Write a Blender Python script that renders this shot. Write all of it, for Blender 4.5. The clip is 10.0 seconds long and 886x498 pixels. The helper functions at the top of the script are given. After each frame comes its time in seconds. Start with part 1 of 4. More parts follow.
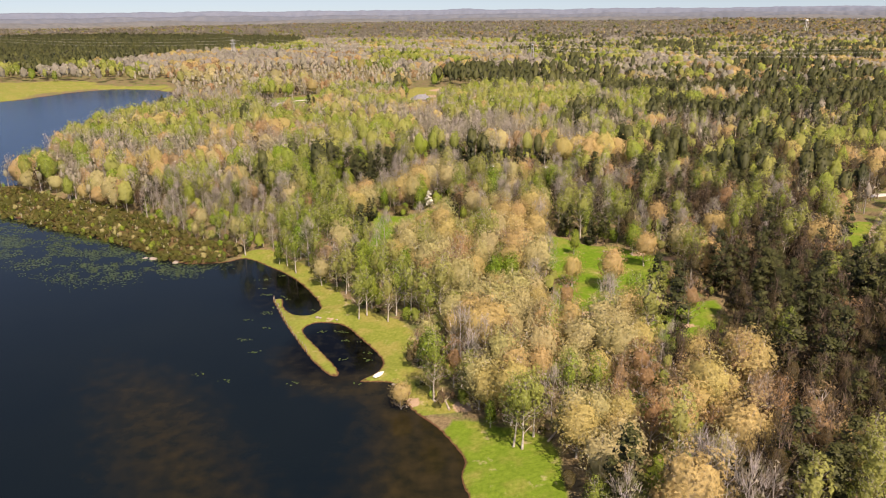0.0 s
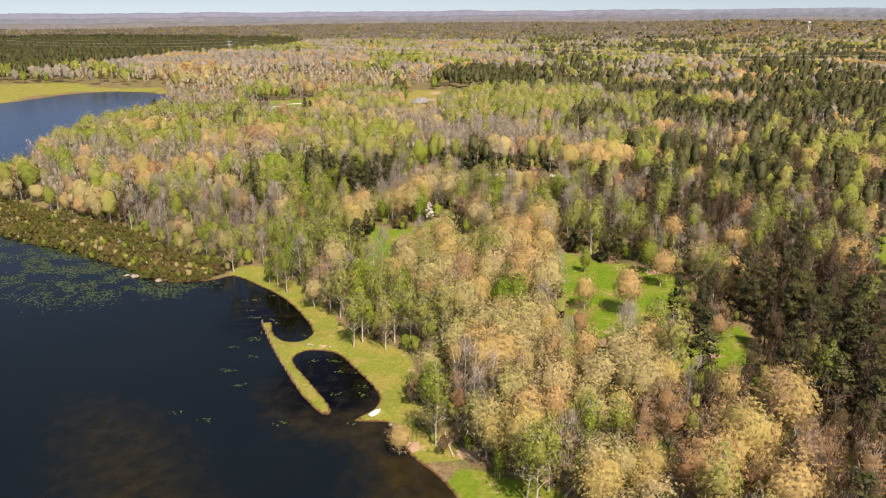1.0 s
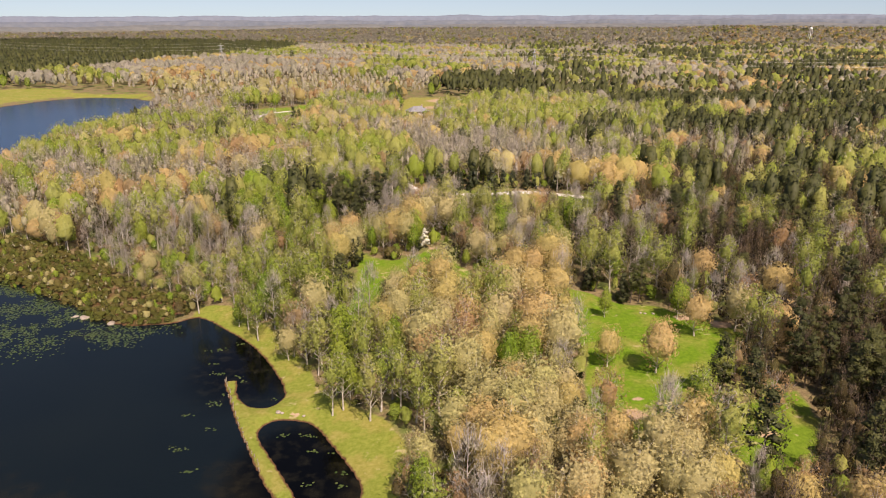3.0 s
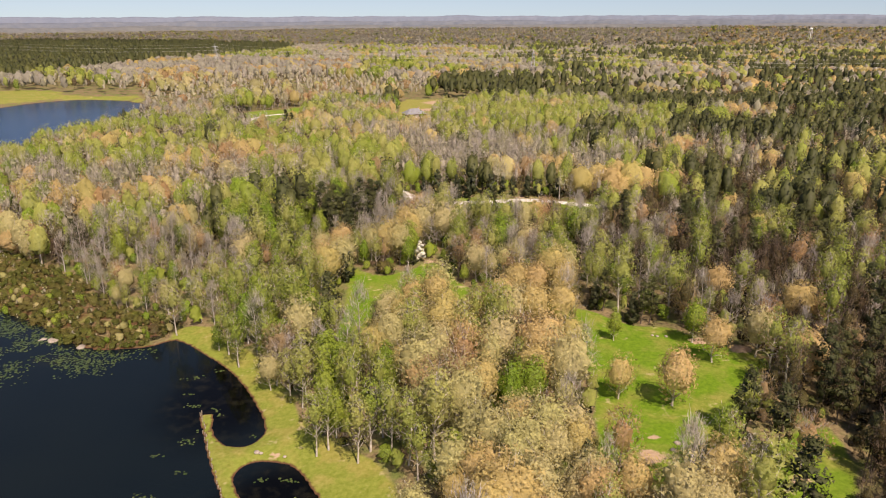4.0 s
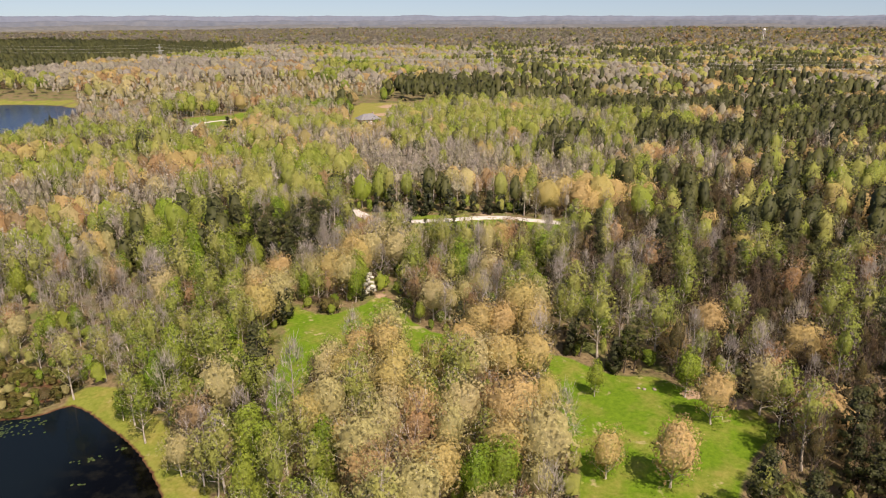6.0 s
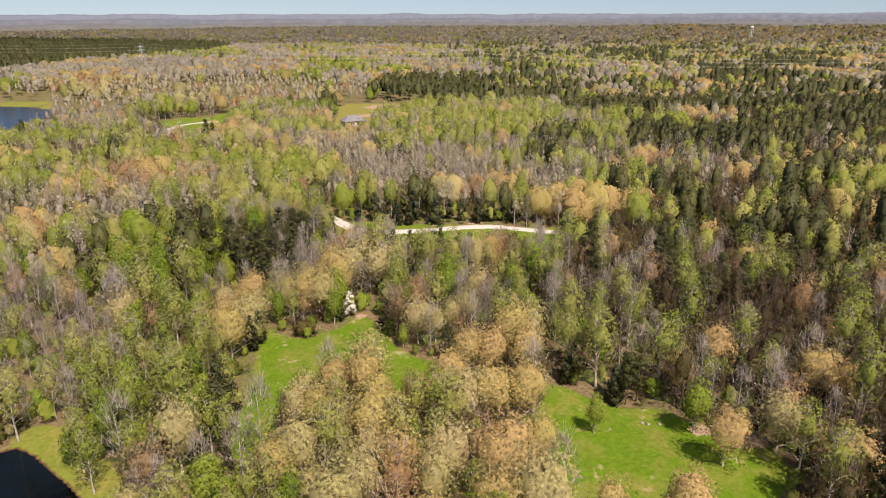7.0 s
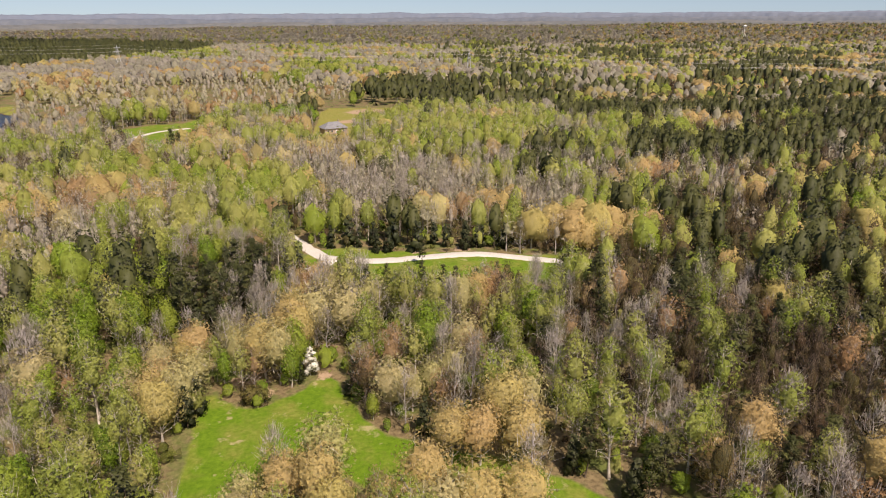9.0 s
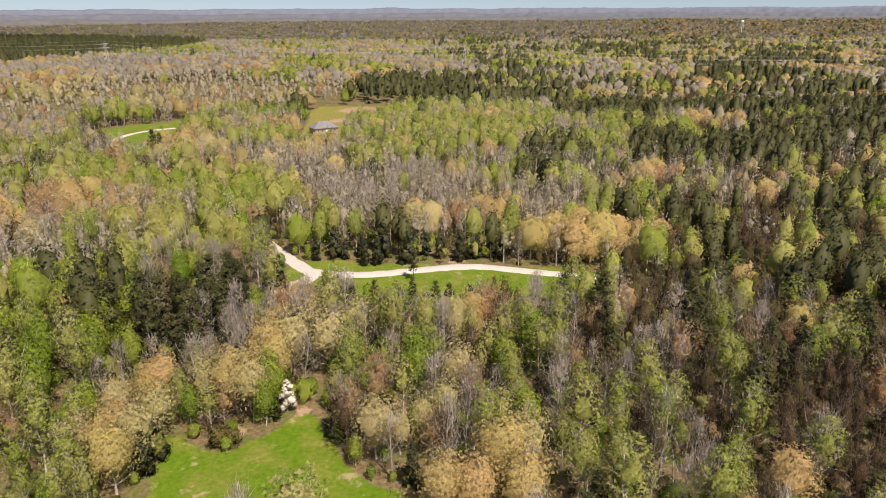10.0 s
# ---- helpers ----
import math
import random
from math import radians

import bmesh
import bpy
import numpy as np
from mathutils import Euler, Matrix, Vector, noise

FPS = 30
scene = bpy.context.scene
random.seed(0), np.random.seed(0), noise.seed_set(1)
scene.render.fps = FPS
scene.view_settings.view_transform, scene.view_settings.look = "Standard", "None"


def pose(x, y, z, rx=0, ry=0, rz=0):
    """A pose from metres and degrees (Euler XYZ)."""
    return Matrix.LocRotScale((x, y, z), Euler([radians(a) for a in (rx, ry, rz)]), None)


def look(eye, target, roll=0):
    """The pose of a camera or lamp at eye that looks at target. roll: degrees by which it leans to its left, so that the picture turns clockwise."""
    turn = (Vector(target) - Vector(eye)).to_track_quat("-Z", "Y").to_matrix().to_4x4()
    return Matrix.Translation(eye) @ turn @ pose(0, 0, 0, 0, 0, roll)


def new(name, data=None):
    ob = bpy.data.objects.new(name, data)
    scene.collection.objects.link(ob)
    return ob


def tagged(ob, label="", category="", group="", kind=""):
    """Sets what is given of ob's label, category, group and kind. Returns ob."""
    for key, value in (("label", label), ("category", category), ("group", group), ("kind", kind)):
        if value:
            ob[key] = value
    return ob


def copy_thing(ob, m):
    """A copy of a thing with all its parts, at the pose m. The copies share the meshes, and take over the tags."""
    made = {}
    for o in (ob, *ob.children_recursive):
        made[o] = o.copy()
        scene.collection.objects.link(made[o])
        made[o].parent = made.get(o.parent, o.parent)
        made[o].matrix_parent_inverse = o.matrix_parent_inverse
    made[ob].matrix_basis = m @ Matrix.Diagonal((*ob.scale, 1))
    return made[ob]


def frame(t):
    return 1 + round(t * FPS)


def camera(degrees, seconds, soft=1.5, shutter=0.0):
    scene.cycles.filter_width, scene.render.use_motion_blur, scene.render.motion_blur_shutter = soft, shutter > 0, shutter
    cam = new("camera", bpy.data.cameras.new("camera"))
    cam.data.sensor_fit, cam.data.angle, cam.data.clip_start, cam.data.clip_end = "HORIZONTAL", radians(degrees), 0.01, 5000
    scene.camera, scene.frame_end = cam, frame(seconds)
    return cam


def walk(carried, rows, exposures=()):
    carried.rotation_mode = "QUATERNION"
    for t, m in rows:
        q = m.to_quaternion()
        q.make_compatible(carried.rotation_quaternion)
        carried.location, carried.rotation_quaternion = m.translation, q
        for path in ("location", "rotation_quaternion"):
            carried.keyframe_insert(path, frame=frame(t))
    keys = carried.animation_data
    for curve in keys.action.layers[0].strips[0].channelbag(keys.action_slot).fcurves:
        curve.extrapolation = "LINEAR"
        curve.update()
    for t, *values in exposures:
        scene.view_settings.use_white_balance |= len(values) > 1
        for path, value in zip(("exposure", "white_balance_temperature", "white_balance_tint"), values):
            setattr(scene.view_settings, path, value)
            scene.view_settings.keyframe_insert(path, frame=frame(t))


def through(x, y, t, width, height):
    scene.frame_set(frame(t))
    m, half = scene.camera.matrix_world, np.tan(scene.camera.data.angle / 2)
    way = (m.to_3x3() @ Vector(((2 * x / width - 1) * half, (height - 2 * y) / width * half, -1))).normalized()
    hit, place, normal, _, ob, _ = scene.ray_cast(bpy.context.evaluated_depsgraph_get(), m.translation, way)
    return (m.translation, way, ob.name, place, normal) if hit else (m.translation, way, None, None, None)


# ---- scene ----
cam = camera(64.5, 10.0, 1.05)
PATH = [
    (0, (1.372, -0.185, 79.171), (1.361, 1.708, 78.525), 0.1),
    (0.5, (0.856, 7.713, 79.149), (0.846, 9.606, 78.504), 0.2),
    (1, (0.437, 15.509, 79.073), (0.429, 17.403, 78.43), 0.2),
    (1.5, (0.144, 23.206, 78.962), (0.138, 25.101, 78.322), 0.2),
    (2, (-0.017, 30.847, 78.856), (-0.023, 32.742, 78.218), 0.2),
    (2.5, (0.088, 38.395, 78.733), (0.085, 40.291, 78.097), 0.2),
    (2.7, (0.153, 41.342, 78.703), (0.152, 43.239, 78.07), 0.4),
    (4, (0.78, 59.912, 78.292), (0.785, 61.81, 77.662), 0.4),
    (4.5, (1.233, 66.859, 78.256), (1.272, 68.757, 77.625), 0.4),
    (5, (1.802, 73.795, 78.274), (1.872, 75.692, 77.645), 0.5),
    (5.5, (2.409, 80.678, 78.295), (2.506, 82.574, 77.666), 0.6),
    (5.7, (2.699, 83.441, 78.303), (2.804, 85.337, 77.674), 0.6),
    (7, (5.098, 101.782, 78.52), (5.244, 103.673, 77.886), 0.5),
    (7.5, (6.115, 109.004, 78.647), (6.272, 110.893, 78.011), 0.5),
    (8, (7.347, 116.512, 78.805), (7.507, 118.401, 78.168), 0.4),
    (8.5, (8.765, 124.1, 78.92), (8.931, 125.988, 78.283), 0.4),
    (9, (10.088, 131.916, 78.99), (10.258, 133.804, 78.354), 0.4),
    (9.5, (11.244, 139.744, 78.969), (11.418, 141.632, 78.333), 0.4),
    (10, (12.387, 147.425, 78.944), (12.568, 149.308, 78.297), 0.4),
]
walk(cam, [(t, look(eye, target, roll)) for t, eye, target, roll in PATH], [(0, 0.88, 7950, 24), (4, 0.78, 7850, 23), (7, 0.67, 7650, 21.5), (10, 0.62, 7550, 20.5)])

# ---- world and sun ----
SUN_AZ, SUN_EL = radians(155), radians(56)
world = bpy.data.worlds.new("world")
scene.world = world
world.use_nodes = True
sky = world.node_tree.nodes.new("ShaderNodeTexSky")
sky.sky_type, sky.sun_disc = "NISHITA", False
sky.sun_elevation, sky.sun_rotation = SUN_EL, SUN_AZ
sky.air_density, sky.dust_density, sky.ozone_density = 1.0, 1.0, 4.5
coord = world.node_tree.nodes.new("ShaderNodeTexCoord")
lift = world.node_tree.nodes.new("ShaderNodeVectorMath")
lift.operation = "ADD"
lift.inputs[1].default_value = (0, 0, 0.085)
world.node_tree.links.new(coord.outputs["Generated"], lift.inputs[0])
world.node_tree.links.new(lift.outputs[0], sky.inputs[0])
world.node_tree.links.new(sky.outputs[0], world.node_tree.nodes["Background"].inputs[0])
world.node_tree.nodes["Background"].inputs[1].default_value = 0.085
to_sun = Vector((math.sin(SUN_AZ) * math.cos(SUN_EL), math.cos(SUN_AZ) * math.cos(SUN_EL), math.sin(SUN_EL)))
sun = new("sun", bpy.data.lights.new("sun", "SUN"))
sun.data.energy, sun.data.angle, sun.data.color = 4.2, radians(0.53), (1.0, 0.95, 0.86)
sun.matrix_world = look(to_sun * 300, (0, 0, 0))


# ---- materials ----
def nodes_of(name, rough=0.8):
    m = bpy.data.materials.new(name)
    m.use_nodes = True
    nt = m.node_tree
    b = nt.nodes["Principled BSDF"]
    b.inputs["Roughness"].default_value = rough
    return m, nt, b


def add(nt, kind, **props):
    n = nt.nodes.new(kind)
    for k, v in props.items():
        if k == "op":
            n.operation = v
        elif k == "blend":
            n.data_type, n.blend_type = "RGBA", v
        elif k == "attr":
            n.attribute_name = v
    return n


def math_node(nt, op, a, b=0.0, clamp=False):
    n = add(nt, "ShaderNodeMath", op=op)
    n.use_clamp = clamp
    for i, v in enumerate((a, b)):
        if isinstance(v, (int, float)):
            n.inputs[i].default_value = v
        else:
            nt.links.new(v, n.inputs[i])
    return n.outputs[0]


def mix_node(nt, fac, a, b, blend="MIX"):
    n = add(nt, "ShaderNodeMix", blend=blend)
    for i, v in ((0, fac), (6, a), (7, b)):
        if isinstance(v, (int, float)):
            n.inputs[i].default_value = v
        elif isinstance(v, tuple):
            n.inputs[i].default_value = (*v, 1)
        else:
            nt.links.new(v, n.inputs[i])
    return n.outputs[2]


def noise_node(nt, scale, detail=4.0, rough=0.55, vec=None):
    n = add(nt, "ShaderNodeTexNoise")
    n.inputs["Scale"].default_value, n.inputs["Detail"].default_value = scale, detail
    n.inputs["Roughness"].default_value = rough
    if vec is None:
        vec = add(nt, "ShaderNodeNewGeometry").outputs["Position"]
    nt.links.new(vec, n.inputs["Vector"])
    return n.outputs[0]


def ramp_node(nt, v, lo, hi):
    n = add(nt, "ShaderNodeMapRange")
    nt.links.new(v, n.inputs[0])
    n.inputs[1].default_value, n.inputs[2].default_value = lo, hi
    return n.outputs[0]


def bump(nt, b, height, strength, distance):
    n = add(nt, "ShaderNodeBump")
    n.inputs["Strength"].default_value, n.inputs["Distance"].default_value = strength, distance
    nt.links.new(height, n.inputs["Height"])
    nt.links.new(n.outputs[0], b.inputs["Normal"])


def tone_of(nt):
    """A number for each tree: from the thing itself, or from the wood's own tone."""
    rnd = add(nt, "ShaderNodeObjectInfo").outputs["Random"]
    att = add(nt, "ShaderNodeAttribute", attr="tone").outputs["Fac"]
    return math_node(nt, "FRACT", math_node(nt, "ADD", rnd, att))


def leaf_material(name, one, two, through=0.45, airy=0.40, rough=0.6):
    """Foliage between two colours, varied tree by tree and spray by spray."""
    m, nt, b = nodes_of(name, rough)
    col = mix_node(nt, tone_of(nt), one, two)
    isl = add(nt, "ShaderNodeNewGeometry").outputs["Random Per Island"]
    val = math_node(nt, "ADD", math_node(nt, "MULTIPLY", isl, 0.36), 0.82)
    grey = add(nt, "ShaderNodeCombineColor")
    for i in range(3):
        nt.links.new(val, grey.inputs[i])
    col = mix_node(nt, 1.0, col, grey.outputs[0], "MULTIPLY")
    # clumps of leaves within the crown: lighter where the noise is high, darker where low
    clump = noise_node(nt, 2.3, 4, 0.7)
    fleck = ramp_node(nt, clump, 0.30, 0.68)
    col = mix_node(nt, fleck, mix_node(nt, 1.0, col, (0.84, 0.86, 0.82), "MULTIPLY"), mix_node(nt, 1.0, col, (1.16, 1.14, 1.12), "MULTIPLY"))
    nt.links.new(col, b.inputs["Base Color"])
    b.inputs["Specular IOR Level"].default_value = 0.25
    t = add(nt, "ShaderNodeBsdfTranslucent")
    turn = add(nt, "ShaderNodeVectorTransform")
    turn.vector_type, turn.convert_from, turn.convert_to = "NORMAL", "OBJECT", "WORLD"
    nt.links.new(add(nt, "ShaderNodeAttribute", attr="lay").outputs["Vector"], turn.inputs[0])
    rough_up = add(nt, "ShaderNodeBump")
    rough_up.inputs["Strength"].default_value, rough_up.inputs["Distance"].default_value = 0.4, 0.22
    nt.links.new(clump, rough_up.inputs["Height"])
    nt.links.new(turn.outputs[0], rough_up.inputs["Normal"])
    nt.links.new(rough_up.outputs[0], b.inputs["Normal"])
    nt.links.new(turn.outputs[0], t.inputs["Normal"])
    nt.links.new(col, t.inputs[0])
    mx = add(nt, "ShaderNodeMixShader")
    mx.inputs[0].default_value = through
    nt.links.new(b.outputs[0], mx.inputs[1])
    nt.links.new(t.outputs[0], mx.inputs[2])
    out = mx.outputs[0]
    if airy:
        # young leaves leave gaps that the light passes
        see = add(nt, "ShaderNodeBsdfTransparent")
        mx2 = add(nt, "ShaderNodeMixShader")
        mx2.inputs[0].default_value = airy
        nt.links.new(out, mx2.inputs[1])
        nt.links.new(see.outputs[0], mx2.inputs[2])
        out = mx2.outputs[0]
    nt.links.new(out, nt.nodes["Material Output"].inputs[0])
    return m


def bark_material(name, dark, light, scale=1.3):
    m, nt, b = nodes_of(name, 0.9)
    n = noise_node(nt, scale, 5)
    col = mix_node(nt, ramp_node(nt, n, 0.35, 0.65), dark, light)
    col = mix_node(nt, math_node(nt, "MULTIPLY", tone_of(nt), 0.4), col, dark)
    nt.links.new(col, b.inputs["Base Color"])
    bump(nt, b, n, 0.5, 0.05)
    return m


def ground_material():
    m, nt, b = nodes_of("ground_cover", 0.95)
    big, mid, fine = noise_node(nt, 0.03, 4), noise_node(nt, 0.16, 5), noise_node(nt, 1.1, 6, 0.65)
    litter = mix_node(nt, ramp_node(nt, fine, 0.3, 0.7), (0.085, 0.062, 0.032), (0.23, 0.175, 0.095))
    herb = mix_node(nt, fine, (0.055, 0.075, 0.018), (0.15, 0.17, 0.05))
    wood = mix_node(nt, ramp_node(nt, mid, 0.46, 0.62), litter, herb)
    g1 = mix_node(nt, ramp_node(nt, fine, 0.3, 0.7), (0.062, 0.125, 0.006), (0.118, 0.20, 0.013))
    g2 = mix_node(nt, ramp_node(nt, fine, 0.3, 0.7), (0.15, 0.15, 0.026), (0.25, 0.222, 0.066))
    dry = add(nt, "ShaderNodeAttribute", attr="dry").outputs["Fac"]
    dryness = math_node(nt, "ADD", ramp_node(nt, mid, 0.46, 0.78), dry, True)
    grass = mix_node(nt, dryness, g1, g2)
    grass = mix_node(nt, math_node(nt, "MULTIPLY", ramp_node(nt, noise_node(nt, 0.35, 5), 0.62, 0.72), 0.6), grass, (0.42, 0.33, 0.2))
    lawn = add(nt, "ShaderNodeAttribute", attr="lawn").outputs["Fac"]
    edge = math_node(nt, "ADD", lawn, math_node(nt, "MULTIPLY", math_node(nt, "SUBTRACT", mid, 0.5), 0.7))
    col = mix_node(nt, ramp_node(nt, edge, 0.38, 0.62), wood, grass)
    earth = add(nt, "ShaderNodeAttribute", attr="earth").outputs["Fac"]
    soil = mix_node(nt, fine, (0.24, 0.15, 0.09), (0.42, 0.32, 0.22))
    e2 = math_node(nt, "ADD", earth, math_node(nt, "MULTIPLY", math_node(nt, "SUBTRACT", fine, 0.5), 1.0))
    col = mix_node(nt, ramp_node(nt, e2, 0.42, 0.66), col, soil)
    pos = add(nt, "ShaderNodeSeparateXYZ")
    nt.links.new(add(nt, "ShaderNodeNewGeometry").outputs["Position"], pos.inputs[0])
    mud = mix_node(nt, fine, (0.05, 0.024, 0.013), (0.13, 0.062, 0.032))
    zz = math_node(nt, "ADD", pos.outputs[2], math_node(nt, "MULTIPLY", math_node(nt, "SUBTRACT", fine, 0.5), 0.35))
    col = mix_node(nt, ramp_node(nt, zz, 0.20, 0.06), col, mud)
    nt.links.new(col, b.inputs["Base Color"])
    b.inputs["Specular IOR Level"].default_value = 0.15
    bump(nt, b, fine, 0.6, 0.35)
    return m


def water_material(name="lake_water", rough=0.045, gloss=0.16, one=(0.0016, 0.0045, 0.008), two=(0.006, 0.0095, 0.0105)):
    m, nt, b = nodes_of(name, rough)
    b.inputs["IOR"].default_value, b.inputs["Specular IOR Level"].default_value = 1.33, gloss
    big, mid = noise_node(nt, 0.022, 3), noise_node(nt, 0.3, 5)
    shoal = add(nt, "ShaderNodeAttribute", attr="shoal").outputs["Fac"]
    pond = add(nt, "ShaderNodeAttribute", attr="pond").outputs["Fac"]
    deep = mix_node(nt, big, one, two)
    brown = mix_node(nt, ramp_node(nt, mid, 0.3, 0.7), (0.009, 0.009, 0.0045), (0.025, 0.019, 0.008))
    s2 = math_node(nt, "ADD", shoal, math_node(nt, "MULTIPLY", math_node(nt, "SUBTRACT", mid, 0.5), 0.5))
    col = mix_node(nt, ramp_node(nt, s2, 0.15, 1.0), deep, brown)
    black = mix_node(nt, ramp_node(nt, mid, 0.5, 0.75), (0.001, 0.001, 0.001), (0.010, 0.0095, 0.006))
    col = mix_node(nt, pond, col, black)
    nt.links.new(col, b.inputs["Base Color"])
    bump(nt, b, noise_node(nt, 1.6, 4, 0.6), 0.10, 0.12)
    return m


def plain(name, dark, light, scale, rough=0.85, depth=0.03, metal=0.0):
    m, nt, b = nodes_of(name, rough)
    n = noise_node(nt, scale, 6, 0.6)
    col = mix_node(nt, ramp_node(nt, n, 0.3, 0.7), dark, light)
    col = mix_node(nt, math_node(nt, "MULTIPLY", ramp_node(nt, noise_node(nt, scale * 0.13, 3), 0.4, 0.7), 0.35), col, dark)
    nt.links.new(col, b.inputs["Base Color"])
    b.inputs["Metallic"].default_value = metal
    bump(nt, b, n, 0.4, depth)
    return m


# the far lake's gloss is cut; blue of reflected sky sits in its base colour
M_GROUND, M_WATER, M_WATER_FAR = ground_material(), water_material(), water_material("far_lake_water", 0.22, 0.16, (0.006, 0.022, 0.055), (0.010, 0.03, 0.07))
M_GRAVEL = plain("pale_gravel", (0.40, 0.375, 0.335), (0.58, 0.55, 0.50), 2.2)
M_SAND = plain("sandy_track", (0.26, 0.18, 0.11), (0.44, 0.33, 0.23), 1.8)
BARK = bark_material("pale_bark", (0.30, 0.26, 0.21), (0.60, 0.55, 0.48))
DARK_BARK = bark_material("dark_bark", (0.06, 0.045, 0.03), (0.15, 0.11, 0.08))
TWIG = bark_material("grey_twigs", (0.27, 0.235, 0.215), (0.44, 0.395, 0.365), 0.5)
DARK_TWIG = bark_material("dimmed_brown_twigs", (0.08, 0.055, 0.04), (0.19, 0.14, 0.105), 0.5)
LEAF = {
    "oak": leaf_material("tan_oak_leaves", (0.575, 0.41, 0.20), (0.515, 0.445, 0.165)),
    "pale": leaf_material("pale_buff_leaves", (0.56, 0.48, 0.25), (0.48, 0.465, 0.19)),
    "poplar": leaf_material("yellow_green_leaves", (0.25, 0.33, 0.05), (0.43, 0.43, 0.135)),
    "maple": leaf_material("fresh_green_leaves", (0.175, 0.285, 0.026), (0.32, 0.39, 0.06)),
    "russet": leaf_material("russet_leaves", (0.45, 0.27, 0.135), (0.43, 0.315, 0.175)),
    "bare": leaf_material("sparse_buds", (0.52, 0.46, 0.40), (0.47, 0.45, 0.29)),
    # leafless far trees: the haze of distance is put into this grey
    "winter": leaf_material("haze_grey_twigs", (0.40, 0.365, 0.33), (0.40, 0.385, 0.29)),
    # brown buds, darkened so that the eastern side's shade lies in their colour
    "thicket": leaf_material("dimmed_brown_buds", (0.115, 0.075, 0.043), (0.125, 0.11, 0.042)),
    "pine": leaf_material("pine_needles", (0.038, 0.045, 0.013), (0.066, 0.070, 0.020), 0.12, 0),
    "cedar": leaf_material("cedar_sprays", (0.026, 0.034, 0.013), (0.046, 0.052, 0.02), 0.08, 0),
    "shrub": leaf_material("shrub_leaves", (0.12, 0.145, 0.026), (0.20, 0.165, 0.055)),
    "dogwood": leaf_material("white_blossom", (0.85, 0.82, 0.76), (0.80, 0.80, 0.72), 0.2),
}


# ---- mesh helpers ----
def mesh_from(name, verts, tris, mats, slots=None, tones=None, smooth=False, more=(), lays=None):
    """A mesh of triangles from arrays."""
    me = bpy.data.meshes.new(name)
    verts, tris = np.asarray(verts, np.float32), np.asarray(tris, np.int32)
    me.vertices.add(len(verts))
    me.vertices.foreach_set("co", verts.ravel())
    me.loops.add(tris.size)
    me.loops.foreach_set("vertex_index", tris.ravel())
    me.polygons.add(len(tris))
    me.polygons.foreach_set("loop_start", np.arange(0, tris.size, 3, dtype=np.int32))
    me.polygons.foreach_set("loop_total", np.full(len(tris), 3, np.int32))
    for mt in mats:
        me.materials.append(mt)
    if slots is not None:
        me.polygons.foreach_set("material_index", np.asarray(slots, np.int32))
    if smooth:
        me.polygons.foreach_set("use_smooth", np.ones(len(tris), bool))
    for key, values in ((("tone", tones),) if tones is not None else ()) + tuple(more):
        a = me.attributes.new(key, "FLOAT", "POINT")
        a.data.foreach_set("value", np.asarray(values, np.float32))
    if lays is not None:
        a = me.attributes.new("lay", "FLOAT_VECTOR", "POINT")
        a.data.foreach_set("vector", np.asarray(lays, np.float32).ravel())
    me.update(calc_edges=True)
    me.validate()
    return me


def join(pieces):
    """Several (verts, tris) as one."""
    vs, fs, n = [], [], 0
    for v, f in pieces:
        if len(v):
            vs.append(v)
            fs.append(f + n)
            n += len(v)
    return (np.concatenate(vs), np.concatenate(fs)) if vs else (np.zeros((0, 3)), np.zeros((0, 3), int))


def unit(a):
    return a / np.maximum(np.linalg.norm(a, axis=-1, keepdims=True), 1e-6)


def sides_of(d):
    """Two directions square to each of d."""
    ref = np.where(np.abs(d[:, 2:3]) > 0.9, [[1.0, 0, 0]], [[0, 0, 1.0]])
    a = unit(np.cross(d, ref))
    return a, np.cross(d, a)


def tubes(p0, p1, r0, r1, k=4):
    """Tapered k-sided limbs from p0 to p1."""
    p0, p1, r0, r1 = (np.asarray(v, float) for v in (p0, p1, r0, r1))
    n = len(p0)
    a, b = sides_of(unit(p1 - p0))
    ang = np.arange(k) * 2 * np.pi / k
    ring = a[:, None] * np.cos(ang)[None, :, None] + b[:, None] * np.sin(ang)[None, :, None]
    v = np.concatenate([p0[:, None] + ring * r0[:, None, None], p1[:, None] + ring * r1[:, None, None]], 1).reshape(-1, 3)
    i = np.arange(k)
    j = (i + 1) % k
    one = np.concatenate([np.stack([i, j, j + k], 1), np.stack([i, j + k, i + k], 1)])
    f = (one[None] + (np.arange(n) * 2 * k)[:, None, None]).reshape(-1, 3)
    return v, f


def sprays(c, nrm, size, rng):
    """Small three-cornered leaf sprays at c, facing about nrm."""
    n = len(c)
    a, b = sides_of(unit(nrm))
    th = rng.uniform(0, 2 * np.pi, n)
    s = size * rng.uniform(0.6, 1.35, n)
    v = []
    for i in range(3):
        t = th + i * 2.0944 + rng.uniform(-0.45, 0.45, n)
        v.append(c + (a * np.cos(t)[:, None] + b * np.sin(t)[:, None]) * s[:, None] + rng.normal(0, 0.12, (n, 3)) * size)
    return np.stack(v, 1).reshape(-1, 3), np.arange(3 * n).reshape(-1, 3)


def spikes(p, d, length, width):
    """Slim twigs: one tapering sliver each."""
    a, b = sides_of(unit(d))
    w = np.asarray(width)[..., None]
    v = np.stack([p - a * w, p + a * w, p + unit(d) * np.asarray(length)[..., None]], 1)
    return v.reshape(-1, 3), np.arange(3 * len(p)).reshape(-1, 3)


